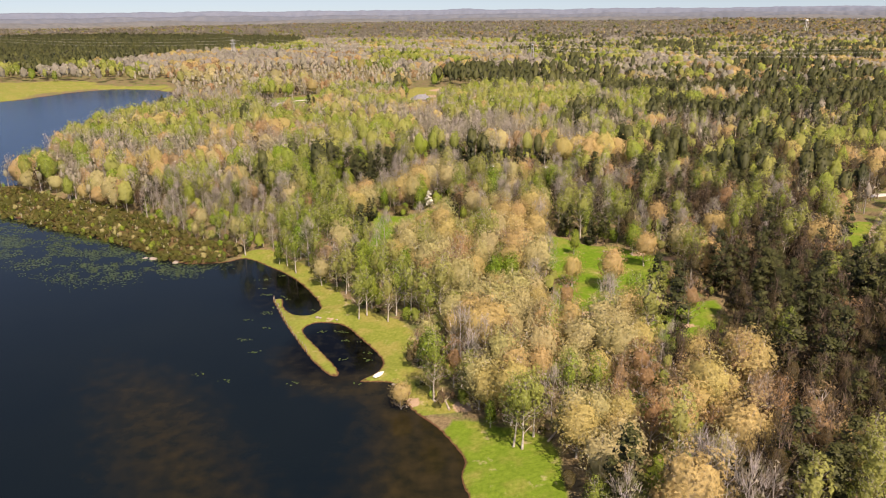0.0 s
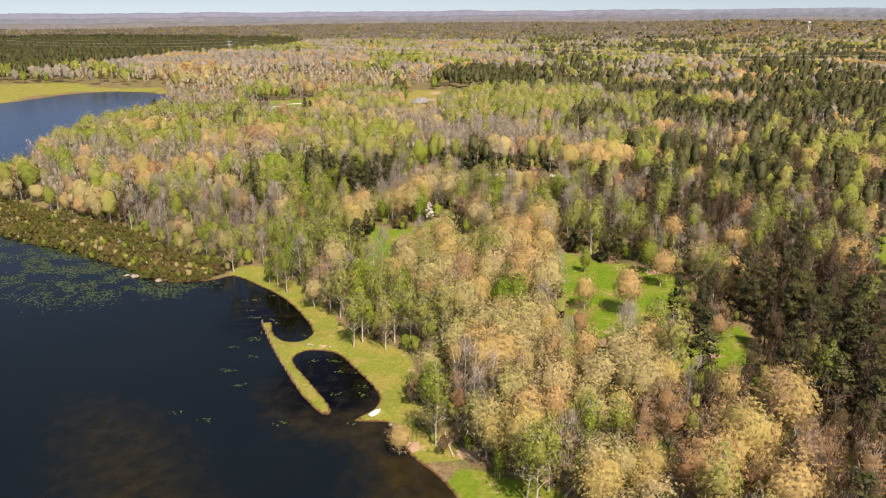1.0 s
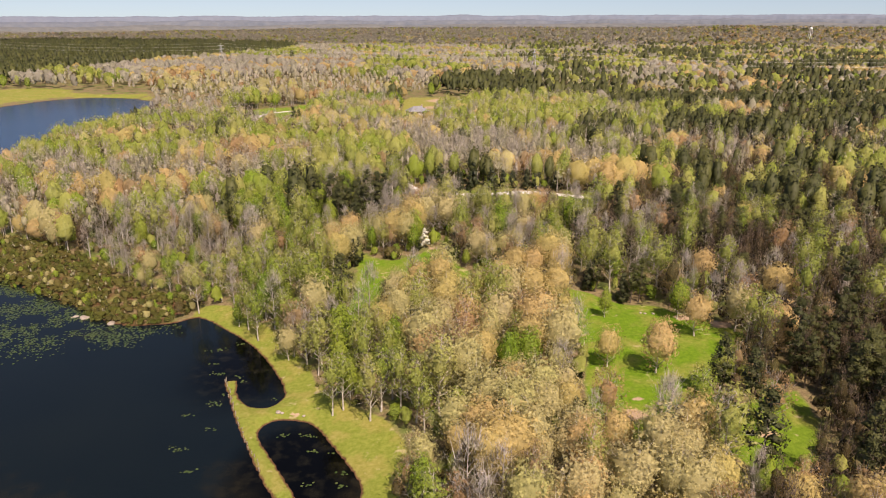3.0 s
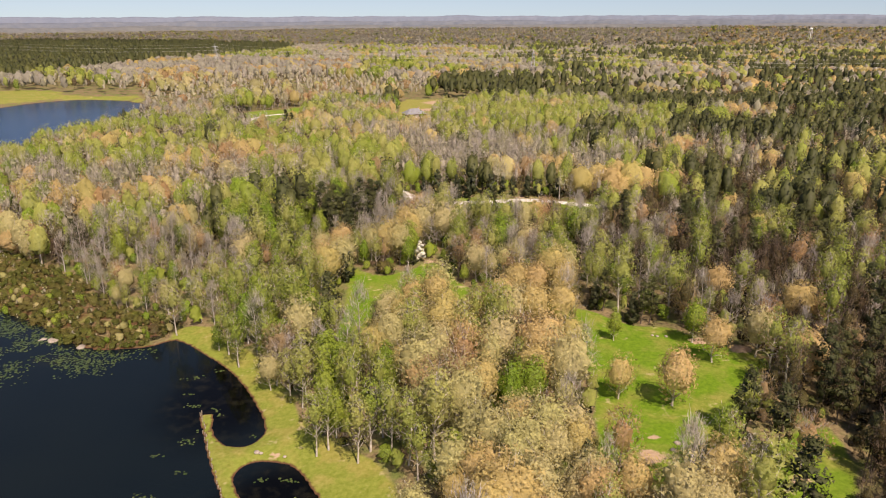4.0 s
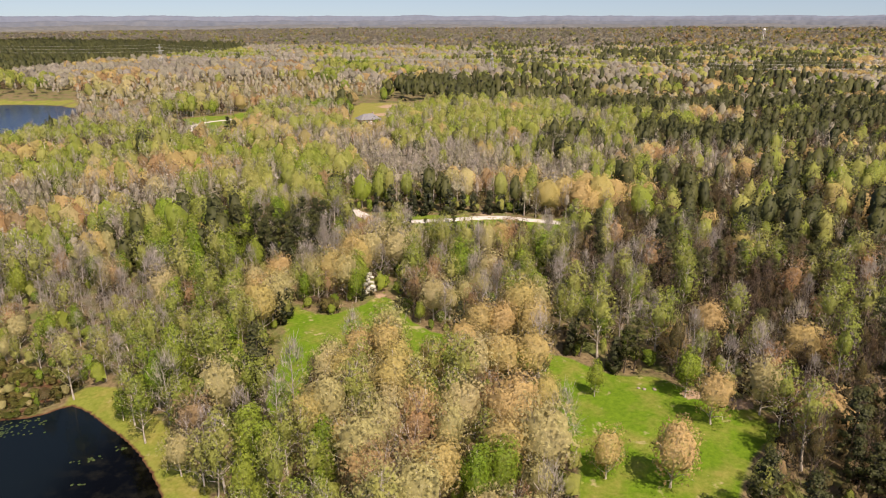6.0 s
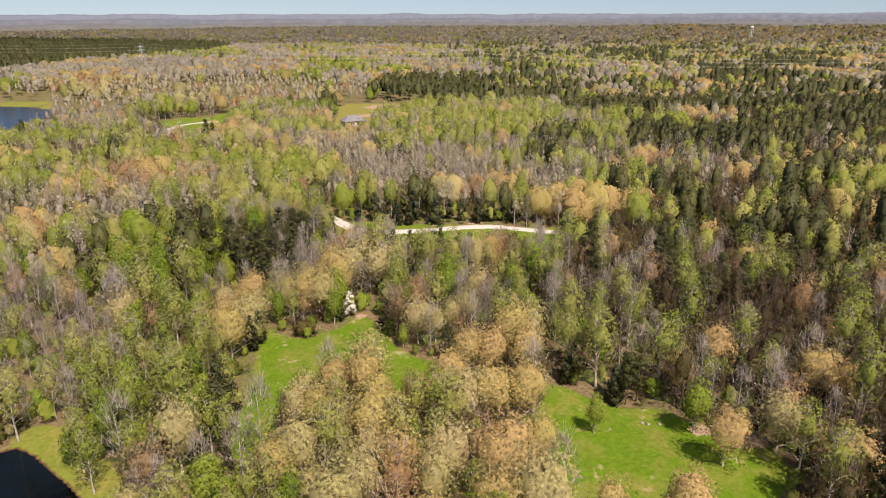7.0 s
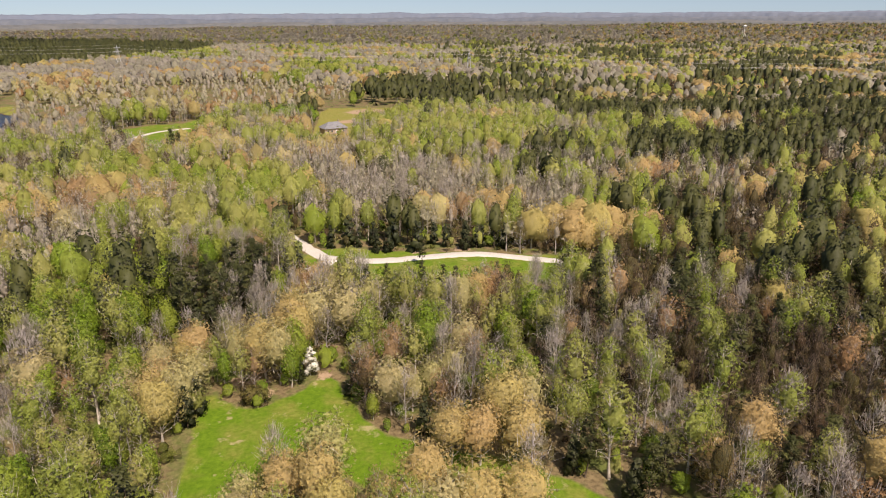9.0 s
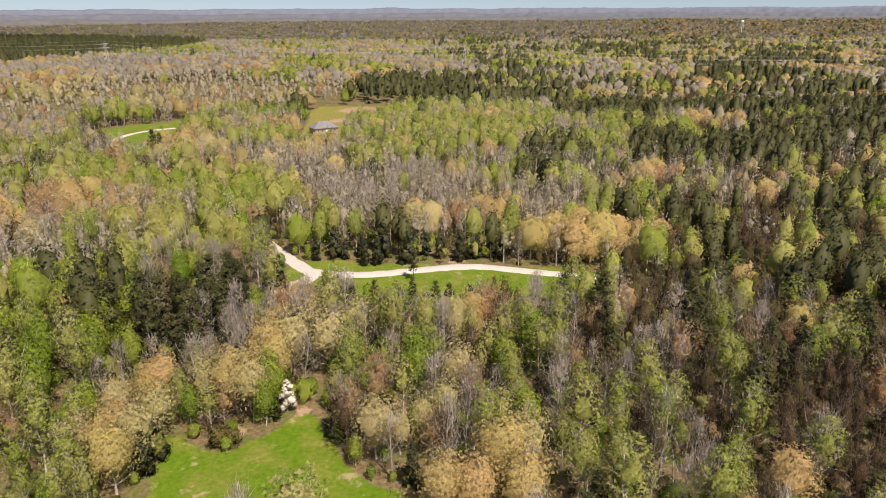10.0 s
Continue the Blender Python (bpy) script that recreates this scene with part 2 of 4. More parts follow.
# ---- trees ----
# height, crown radius, crown's foot as a part of the height, lobes, lobe radius, profile, twigginess
KIND = {
    "oak": (13.5, 5.2, 0.20, 40, 1.35, "dome", 0.6),
    "pale": (13.5, 4.8, 0.20, 36, 1.25, "dome", 0.9),
    "poplar": (16.5, 3.4, 0.32, 36, 0.85, "egg", 1.6),
    "maple": (13.0, 3.4, 0.14, 40, 0.95, "egg", 0.4),
    "russet": (13.0, 4.0, 0.20, 36, 1.05, "dome", 2.4),
    "bare": (15.0, 3.0, 0.22, 30, 0.95, "egg", 6.0),
    "winter": (15.0, 3.6, 0.20, 30, 1.10, "egg", 4.0),
    "thicket": (14.0, 3.1, 0.14, 30, 1.00, "egg", 4.5),
    "pine": (16.0, 2.9, 0.30, 26, 1.10, "crown", 0.1),
    "cedar": (10.0, 2.5, 0.03, 28, 1.00, "cone", 0.0),
    "shrub": (3.4, 1.9, 0.05, 12, 0.75, "dome", 0.8),
    "dogwood": (6.8, 2.7, 0.16, 30, 0.62, "cone", 0.3),
}
# leaf sprays and their size, long slim shoots, twigs and their width, share of the lobes, by level of detail
DETAIL = (
    dict(leaf=1050, size=0.29, long=0.85, broad=0.066, twig=24, width=0.03, lobes=0.7, swell=1.2),
    dict(leaf=72, size=0.66, long=1.9, broad=0.13, twig=6, width=0.06, lobes=0.30, swell=2.1),
    dict(leaf=12, size=1.35, long=2.4, broad=0.42, twig=0, width=0.15, lobes=0.14, swell=2.9),
    dict(leaf=6, size=2.3, long=3.2, broad=0.9, twig=0, width=0.3, lobes=0.08, swell=3.4),
)
# how much leaf, how much of it as slim shoots, how solid the lobes' hearts are near and far, how the lobes are stretched upwards
THICK = {"oak": 1.35, "pale": 1.2, "poplar": 0.85, "maple": 1.0, "russet": 0.85, "bare": 0.5, "thicket": 0.5, "winter": 0.5, "pine": 0.85, "cedar": 0.8, "shrub": 0.4, "dogwood": 0.9}
SLIM = {"oak": 0.22, "pale": 0.34, "poplar": 0.30, "maple": 0.10, "russet": 0.62, "bare": 0.93, "thicket": 0.86, "winter": 0.9, "shrub": 0.35}
HEART = {"oak": 0.80, "pale": 0.74, "maple": 0.80, "poplar": 0.46, "russet": 0.52, "shrub": 0.8, "pine": 0.62, "cedar": 0.85, "thicket": 0.45, "dogwood": 0.6}
FAR_HEART = {"oak": 0.92, "pale": 0.92, "maple": 0.92, "poplar": 0.80, "russet": 0.80, "thicket": 0.62, "bare": 0.34, "winter": 0.84, "shrub": 0.9, "pine": 0.8, "cedar": 0.85}
TALL = {"oak": 0.82, "pale": 0.9, "russet": 0.95, "poplar": 1.35, "maple": 1.15, "bare": 1.5, "thicket": 1.3, "winter": 1.2, "pine": 0.72, "dogwood": 0.6}
FAR_THICK = {"bare": 1.3, "thicket": 0.9, "poplar": 1.1, "russet": 1.0}
ROUND = ("oak", "pale", "poplar", "maple", "russet", "bare", "thicket", "winter", "shrub")
OCTA = np.array([(1, 0, 0), (-1, 0, 0), (0, 1, 0), (0, -1, 0), (0, 0, 1), (0, 0, -1)], float)
OCTA_F = np.array([(0, 2, 4), (2, 1, 4), (1, 3, 4), (3, 0, 4), (2, 0, 5), (1, 2, 5), (3, 1, 5), (0, 3, 5)])


def profile(shape, u):
    if shape == "dome":
        return np.sqrt(np.clip(1 - (np.clip(u, 0, 1) * 1.55 - 0.62) ** 2, 0.03, 1))
    if shape == "egg":
        return np.sqrt(np.clip(1 - (u * 1.75 - 0.72) ** 2, 0.03, 1)) * (1.05 - 0.25 * u)
    if shape == "cone":
        return 1.02 - 0.93 * u
    return (0.55 + 0.6 * np.sin(np.pi * np.clip(u * 0.9 + 0.1, 0, 1))) * (1.0 - 0.55 * u)


def tree_shape(kind, seed, level, rich=1.0):
    """(trunk, wood, leaves, their lay) of one tree, its foot at the origin: a crown of leafy lobes with gaps between."""
    rng = np.random.default_rng(seed)
    h, r, foot, lobes, lobe_r, shape, twiggy = KIND[kind]
    d = DETAIL[level]
    r *= (1.0, 1.2, 1.45, 1.9)[level] * (1.18 if level and shape == "egg" else 1.0)
    if level:
        foot *= 0.5
        shape = "dome" if shape == "egg" and level > 1 else shape
    h *= rng.uniform(0.93, 1.07)
    k = max((6, 6, 4, 2)[level], int(lobes * d["lobes"] * (1.5 if rich > 1.5 else 1.0)))
    lobe_r = min(lobe_r * d["swell"] / (1.2 if rich > 1.5 else 1.0), r * 0.72)
    tall = TALL.get(kind, 1.0)
    if level:
        tall = 0.5 * tall + 0.5
    u = (np.arange(k) + rng.uniform(0, 1, k)) / k
    lr = lobe_r * rng.uniform(0.65, 1.3, k)
    z = h * (foot + (1 - foot) * u)
    rad = np.maximum(r * profile(shape, u) - lr * 0.6, 0.0) * np.sqrt(rng.uniform(0.66, 1.0, k))
    if shape == "cone":
        rad = r * profile(shape, u) * rng.uniform(0.35, 0.75, k)
        lr = lr * (1.15 - 0.65 * u)
    z = np.minimum(z, h - lr * tall * 0.9)
    ang = np.arange(k) * 2.39996 + rng.uniform(-0.6, 0.6, k)
    wide = rng.uniform(0.86, 1.16, 2)
    c = np.stack([rad * np.cos(ang) * wide[0], rad * np.sin(ang) * wide[1], z], 1)
    if shape in ("dome", "egg"):
        c[:, :2] += rng.normal(0, 0.09 * r, 2) * u[:, None]
    mid = np.array([0, 0, h * (foot + 1) * 0.47])
    away = unit((c - mid) * [1, 1, 0.8])
    # leaf sprays and shoots on the lobes' outsides, thicker above
    n = max(6, int(rich * d["leaf"] * (THICK[kind] if level != 1 else max(THICK[kind], FAR_THICK.get(kind, 0)))))
    w = lr ** 2 / np.sum(lr ** 2)
    pick = rng.choice(k, n, p=w)
    out = unit(rng.normal(0, 1, (n, 3)) + away[pick] * 0.55 + [0, 0, 0.35])
    pos = c[pick] + out * (lr[pick] * rng.uniform(0.62, 1.12, n))[:, None] * [1, 1, tall]
    face = away[pick]
    lift = (0.3, 0.4, 0.65, 1.0)[level]
    crown = kind in ROUND or (kind == "pine" and level)
    if crown:
        # the crown's own billowing outline, which most of the sprays follow
        base = h * foot
        half = np.array([r * wide[0], r * wide[1], (h - base) * (0.56 if shape == "dome" else 0.54)])
        heart_of = np.array([0, 0, h - half[2]])
        bumps = (26, 11, 6, 4)[level]
        bd = unit(rng.normal(0, 1, (bumps, 3)) + [0, 0, 0.3])
        bh = rng.uniform(0.55, 1.1, bumps)
        broad = (0.045, 0.10, 0.18, 0.3)[level]

        def reach(o):
            near = np.exp(-(1 - np.clip(o @ bd.T, -1, 1)) / broad) * bh
            best = near.argmax(1)
            low = np.where(o[:, 2] < 0, 0.9, 1.0)
            taper = 1 - 0.12 * np.clip(o[:, 2], 0, 1) if shape == "egg" else np.ones(len(o))
            size = 0.71 + 0.33 * near.max(1)
            return heart_of + o * half * np.column_stack([size * taper, size * taper, size * low]), unit(unit(o / half) + (o - bd[best]) * 1.1)

        over = rng.uniform(0, 1, n) < (0.66, 0.72, 0.8, 0.9)[level]
        o = unit(rng.normal(0, 1, (n, 3)) + [0, 0, 0.3])
        skin, tilt = reach(o)
        deep = 1.03 - np.abs(rng.normal(0, 0.07 if HEART.get(kind, 0) > 0.4 else 0.2, n))
        pos = np.where(over[:, None], heart_of + (skin - heart_of) * deep[:, None], pos)
        out = np.where(over[:, None], tilt, out)
        face = np.where(over[:, None], unit(o / half), face)
    lay = unit(out * (0.6, 0.4, 0.3, 0.2)[level] + face * 0.6 + [0, 0, lift] + rng.normal(0, (0.22, 0.14, 0.12, 0.1)[level], (n, 3)))
    slim = rng.uniform(0, 1, n) < SLIM.get(kind, 0.0) * (1.0, 0.8, 0.5, 0.3)[level]
    nf = int(slim.sum())
    flatten = unit(lay + rng.normal(0, 0.45, (n, 3)))
    pieces = [sprays(pos[~slim], flatten[~slim], d["size"] * (0.85 if kind in ("pine", "cedar") else 1.0) / rich ** 0.35, rng)]
    if nf:
        rise = 0.95 if shape == "egg" else 0.5
        go = unit(out[slim] * 0.6 + face[slim] * 0.3 + rng.normal(0, 0.28, (nf, 3)) + [0, 0, rise])
        ln = d["long"] * rng.uniform(0.55, 1.5, nf) / rich ** 0.35
        pieces.append(spikes(pos[slim] - go * ln[:, None] * 0.5, go, ln, d["broad"] / rich ** 0.35 * rng.uniform(0.6, 1.4, nf)))
    lay = np.repeat(np.concatenate([lay[~slim], lay[slim]]), 3, axis=0)
    leaves = join(pieces)
    core = (HEART if level == 0 else FAR_HEART).get(kind, 0.0)
    if core and crown:
        # the leafy mass behind the outer sprays
        nu, nv = (14, 9) if level == 0 else (9, 5) if rich > 1.5 else ((7, 4), (5, 4), (4, 3))[level - 1]
        th, ph = np.meshgrid(np.arange(nu) * 2 * np.pi / nu, np.linspace(-1.0, 1.45, nv))
        th = th + ph * 0.9
        o = np.stack([np.cos(th) * np.cos(ph), np.sin(th) * np.cos(ph), np.sin(ph)], 2).reshape(-1, 3)
        skin, tilt = reach(o)
        hv = heart_of + (skin - heart_of) * (core * rng.uniform(0.84, 1.12, len(o)))[:, None]
        q = (np.arange(nv - 1)[:, None] * nu + np.arange(nu)[None]).ravel()
        q1 = (np.arange(nv - 1)[:, None] * nu + (np.arange(nu) + 1)[None] % nu).ravel()
        hf = np.concatenate([np.stack([q, q1, q1 + nu], 1), np.stack([q, q1 + nu, q + nu], 1)])
        leaves = join([leaves, (hv, hf)])
        lay = np.concatenate([lay, unit(tilt * (0.6, 0.4, 0.3, 0.2)[level] + unit(o / half) * 0.6 + [0, 0, lift])])
    elif core:
        # the dense heart of each lobe
        spin = rng.uniform(0, 2 * np.pi, (2, k, 1))
        oc = np.stack([OCTA[None, :, 0] * np.cos(spin[0]) - OCTA[None, :, 1] * np.sin(spin[0]), OCTA[None, :, 0] * np.sin(spin[0]) + OCTA[None, :, 1] * np.cos(spin[0]), OCTA[None, :, 2] + 0 * spin[0]], 2)
        oc = np.stack([oc[..., 0], oc[..., 1] * np.cos(spin[1]) - oc[..., 2] * np.sin(spin[1]), oc[..., 1] * np.sin(spin[1]) + oc[..., 2] * np.cos(spin[1])], 2)
        cv = (oc * rng.uniform(0.75, 1.2, (k, 6, 1))) * (lr * core)[:, None, None] * [1, 1, tall] + c[:, None]
        co = unit(oc * 0.5 + away[:, None] * 0.55 + [0, 0, lift])
        cf = (OCTA_F[None] + (np.arange(k) * 6)[:, None, None]).reshape(-1, 3)
        leaves = join([leaves, (cv.reshape(-1, 3), cf)])
        lay = np.concatenate([lay, co.reshape(-1, 3)])
    # trunk
    tr = h * (0.0125 if kind not in ("shrub",) else 0.008) * (1.2 if shape == "dome" else 1) * (1.0 if level == 0 else 1.2)
    segs = (5, 2, 1, 1)[level]
    top = h * (0.86 if shape != "dome" else 0.72)
    zz = np.linspace(0, top, segs + 1)
    wander = np.cumsum(rng.normal(0, 0.18 if level == 0 else 0.1, (segs + 1, 2)), 0) * (h / 16)
    wander -= wander[0]
    axis = np.column_stack([wander, zz])
    rr = tr * (1 - 0.85 * zz / top)
    rr[0] *= 1.35
    trunk = tubes(axis[:-1], axis[1:], rr[:-1], rr[1:], (6, 3, 3, 3)[level])
    wood = []
    if level == 0:
        # limbs bend out to each lobe, with forks
        at = np.clip((z - rad * rng.uniform(0.6, 1.2, k)) / top, 0.16, 0.95)
        start = np.column_stack([np.interp(at * top, zz, axis[:, 0]), np.interp(at * top, zz, axis[:, 1]), at * top])
        bend = start + (c - start) * 0.55 + np.column_stack([np.zeros((k, 2)), rng.uniform(-0.3, 0.5, k)])
        r0 = np.maximum(np.interp(at * top, zz, rr) * 0.55, 0.05)
        # crowns that hide their limbs need fewer
        few = np.arange(0, k, 2 if HEART.get(kind, 0) > 0.55 else 1)
        wood.append(tubes(start[few], bend[few], r0[few], r0[few] * 0.6, 3))
        wood.append(tubes(bend[few], c[few], r0[few] * 0.6, r0[few] * 0.2, 3))
        f = np.repeat(few, 2)
        tip = c[f] + unit(rng.normal(0, 1, (len(f), 3)) + [0, 0, 0.7]) * lr[f][:, None] * 0.9
        fork = bend[f] + (c[f] - bend[f]) * 0.4
        wood.append(spikes(fork, tip - fork, np.linalg.norm(tip - fork, axis=1), r0[f] * 0.4))
    nt = int(d["twig"] * twiggy)
    if nt:
        pk = rng.choice(k, nt, p=w)
        o = unit(rng.normal(0, 0.55, (nt, 3)) + away[pk] * 0.5 + [0, 0, 0.9])
        base = c[pk] + rng.normal(0, 0.3, (nt, 3)) * lr[pk][:, None] - [0, 0, 0.6]
        wood.append(spikes(base, o, (lr[pk] * rng.uniform(0.8, 1.5, nt) + 0.3) * tall, np.full(nt, d["width"]) * rng.uniform(0.6, 1.5, nt)))
    return trunk, join(wood), leaves, lay


WOOD_OF = {"pine": DARK_BARK, "cedar": DARK_BARK, "shrub": TWIG, "bare": TWIG, "russet": TWIG, "thicket": DARK_TWIG}

# ---- plan of the land ----
LAKE_SOUTH = [(-420, 262), (-260, 302), (-179, 270), (-160, 260), (-139, 249), (-119, 238), (-100, 226), (-86, 216), (-72, 217), (-66, 221),
              (-57, 214), (-47, 204), (-39, 192), (-34, 181), (-36, 175.5), (-41, 176), (-44.5, 181), (-46, 186.5), (-48.5, 186), (-46, 180), (-43, 173),
              (-38, 163), (-31, 150), (-25, 142), (-23.5, 144), (-30, 155), (-35, 163), (-36, 167), (-33, 170.5), (-26, 169), (-21, 162), (-16, 154),
              (-13.5, 148), (-15, 143), (-18, 139.5), (-11, 139), (-9, 135), (-6, 128), (-1, 122), (3, 115), (5, 110), (4, 106), (5, 101)]
LAKE_SOUTH += [(7, 92), (12, 60), (20, -60), (-40, -300), (-400, -320), (-560, 0)]
LAKE_NORTH = [(-203, 322), (-212, 336), (-206, 352), (-222, 395), (-232, 436), (-243, 517), (-242, 604), (-262, 690), (-287, 724), (-318, 738), (-346, 741),
              (-372, 710), (-384, 668), (-399, 637), (-520, 600), (-700, 470), (-600, 340), (-330, 318)]
LAWNS = {
    "shore": ([(-66, 222), (-59, 226), (-50, 216), (-41, 206), (-31, 187), (-19, 174), (-11, 168), (-6, 157), (-7, 145), (-8, 132), (-30, 142), (-52, 188)], 0.55),
    "dogwood": ([(-27, 262), (-17, 256), (-8, 262), (-2, 268), (3, 258), (7, 249), (13, 244), (20, 240), (30, 235), (37, 230), (34, 222), (22, 227), (14, 224),
                 (4, 232), (-6, 236), (-14, 226), (-20, 212), (-25, 214), (-25, 240)], 0.0),
    "east": ([(36, 230), (49, 220.5), (57, 219), (62, 213), (71, 206), (71, 196), (61, 186), (56, 176), (50, 168), (40, 158), (29, 160), (30, 175), (33, 190), (32, 207)], 0.0),
    "pines": ([(53, 164), (74, 175), (67, 152), (55, 147)], 0.1),
    "far_east": ([(141, 238), (158, 250), (151, 229), (133, 212)], 0.2),
    "south": ([(0, 118), (12, 119), (21, 113), (22, 95), (22, 60), (8, 60)], 0.15),
    "road": ([(-12, 352), (20, 348), (72, 340), (75, 325), (63, 317), (17, 320), (2, 321), (-12, 330)], 0.1),
    "dam": ([(-540, 735), (-439, 764), (-369, 764), (-275, 740), (-284, 722), (-344, 738), (-385, 700), (-398, 630), (-540, 600)], 0.65),
    "meadow": ([(-166, 590), (-152, 620), (-124, 638), (-112, 658), (-104, 640), (-104, 585), (-97, 530), (-108, 512), (-136, 545)], 0.1),
    "house": ([(-30, 712), (34, 718), (40, 670), (22, 630), (-4, 602), (-12, 562), (-30, 556), (-34, 640)], 0.85),
}
ROADS = {
    "main": [(-9, 345), (0, 341), (10, 340.5), (24, 342.5), (41, 343.5), (55, 340), (69, 334), (85, 321), (102, 305), (116, 293), (134, 287), (165, 284), (210, 292)],
    "west": [(-70, 440), (-46, 405), (-28, 378), (-18, 360), (-10, 347), (-7, 341), (-11, 334), (-20, 327)],
    "east": [(210, 310), (169, 260), (131, 208), (113, 188), (108, 178), (115, 167), (135, 152)],
    "north": [(-70, 440), (-84, 470), (-97, 487), (-107, 504), (-130, 545), (-139, 573), (-135, 596), (-116, 612)],
}


def smooth_line(pts, steps=6, closed=False):
    """A soft curve through the corners of a plan line."""
    p = np.array(pts, float)
    n = len(p)
    out = []
    for i in range(n if closed else n - 1):
        q = [p[(i + j) % n] if closed else p[min(max(i + j, 0), n - 1)] for j in (-1, 0, 1, 2)]
        for s in np.arange(steps) / steps:
            out.append(0.5 * (2 * q[1] + (q[2] - q[0]) * s + (2 * q[0] - 5 * q[1] + 4 * q[2] - q[3]) * s * s + (3 * q[1] - q[0] - 3 * q[2] + q[3]) * s ** 3))
    if not closed:
        out.append(p[-1])
    return np.array(out)


def line_distance(line, x, y, closed=False):
    best = np.full(x.shape, 1e9)
    a = line
    b = np.roll(line, -1, 0)
    if not closed:
        a, b = a[:-1], b[:-1]
    for p, q in zip(a, b):
        dx, dy = q - p
        s = np.clip(((x - p[0]) * dx + (y - p[1]) * dy) / max(dx * dx + dy * dy, 1e-9), 0, 1)
        best = np.minimum(best, np.hypot(x - p[0] - s * dx, y - p[1] - s * dy))
    return best


def area_distance(poly, x, y):
    """Metres to the outline, negative within."""
    inside = np.zeros(x.shape, bool)
    for p, q in zip(poly, np.roll(poly, -1, 0)):
        if p[1] != q[1]:
            inside ^= ((p[1] > y) != (q[1] > y)) & (x < (q[0] - p[0]) * (y - p[1]) / (q[1] - p[1]) + p[0])
    d = line_distance(poly, x, y, True)
    return np.where(inside, -d, d)


SHORE_S, SHORE_N = smooth_line(LAKE_SOUTH, 4, True), smooth_line(LAKE_NORTH, 4, True)
LAWN_LINES = {k: (smooth_line(v[0], 3, True), v[1]) for k, v in LAWNS.items()}
MARSH = smooth_line([(-262, 301), (-179, 269), (-139, 248), (-100, 225), (-80, 217), (-70, 229), (-90, 239), (-110, 259), (-137, 279), (-167, 294), (-204, 316), (-262, 330)], 3, True)
ROAD_LINES = {k: smooth_line(v, 8) for k, v in ROADS.items()}


def ripple(x, y, scale, seed=0):
    """Smooth noise from -1 to 1."""
    r = np.random.default_rng(seed)
    out = np.zeros(x.shape)
    for i in range(7):
        a, ph = r.uniform(0, 2 * np.pi), r.uniform(0, 2 * np.pi)
        f = r.uniform(0.6, 1.8) / scale
        out += np.sin((x * np.cos(a) + y * np.sin(a)) * f * 2 * np.pi + ph + 1.3 * np.sin((y * np.cos(a) - x * np.sin(a)) * f * 3 + ph))
    return out / 4.5


def smooth_step(a, b, v):
    t = np.clip((v - a) / (b - a), 0, 1)
    return t * t * (3 - 2 * t)


def lake_distance(x, y):
    return np.minimum(area_distance(SHORE_S, x, y), area_distance(SHORE_N, x, y))


def land_height(x, y, lake=None):
    lake = lake_distance(x, y) if lake is None else lake
    marsh = smooth_step(60, 20, np.hypot((x + 140) * 0.55, (y - 272) * 1.2))
    d = np.maximum(lake, 0)
    up = 0.25 + 5.3 * (1 - np.exp(-d / 32)) * (1 - 0.85 * marsh)
    up += ripple(x, y, 60, 3) * 0.5 * smooth_step(6, 50, d) + ripple(x, y, 9, 4) * 0.10 * smooth_step(1, 8, d)
    wet = smooth_step(9, 0, area_distance(MARSH, x, y))
    up = up * (1 - wet) + wet * (0.10 + 0.12 * ripple(x, y, 7, 8))
    far = np.hypot(x, y - 70)
    up += smooth_step(900, 3800, far) * (4 + 50 * x / np.maximum(far, 1) + 7 * ripple(x, y, 1500, 5) + 3 * ripple(x, y, 420, 6))
    return np.where(lake > 0, up * smooth_step(-0.3, 1.2, lake) + 0.02, np.maximum(-3.0, -0.08 + lake * 0.22))


def grown(lo, hi, first, ratio):
    out, s = [lo], first
    while out[-1] < hi:
        out.append(out[-1] + s)
        s *= ratio
    return out


xs = np.array([-v for v in grown(126, 4900, 5, 1.055)[:0:-1]] + list(np.arange(-126, -72, 2.2)) + list(np.arange(-72, 22, 1.15)) + list(np.arange(22, 126, 2.6)) + grown(126, 4900, 6, 1.06))
ys = np.array(list(np.arange(-620, 90, 32.0)) + list(np.arange(92, 236, 1.25)) + list(np.arange(236, 420, 3.2)) + grown(420, 4900, 6, 1.045))
GX, GY = np.meshgrid(xs, ys)
GX, GY = GX.ravel(), GY.ravel()
g_lake = lake_distance(GX, GY)
g_z = land_height(GX, GY, g_lake)


def lawn_at(x, y):
    lawn, dry = np.zeros(x.shape), np.zeros(x.shape)
    for line, dr in LAWN_LINES.values():
        d = area_distance(line, x, y)
        lawn = np.maximum(lawn, smooth_step(2.5, -2.5, d))
        dry = np.where(d < 6, dr, dry)
    near = smooth_step(9, 5, lake_distance(x, y)) * smooth_step(-72, -64, x) * smooth_step(8, 3, x) * (y > 125) * (y < 236)
    return np.maximum(lawn, near), np.where(near > 0.2, 0.55, dry)


def road_distance(x, y):
    return np.minimum.reduce([line_distance(l, x, y) for l in ROAD_LINES.values()])


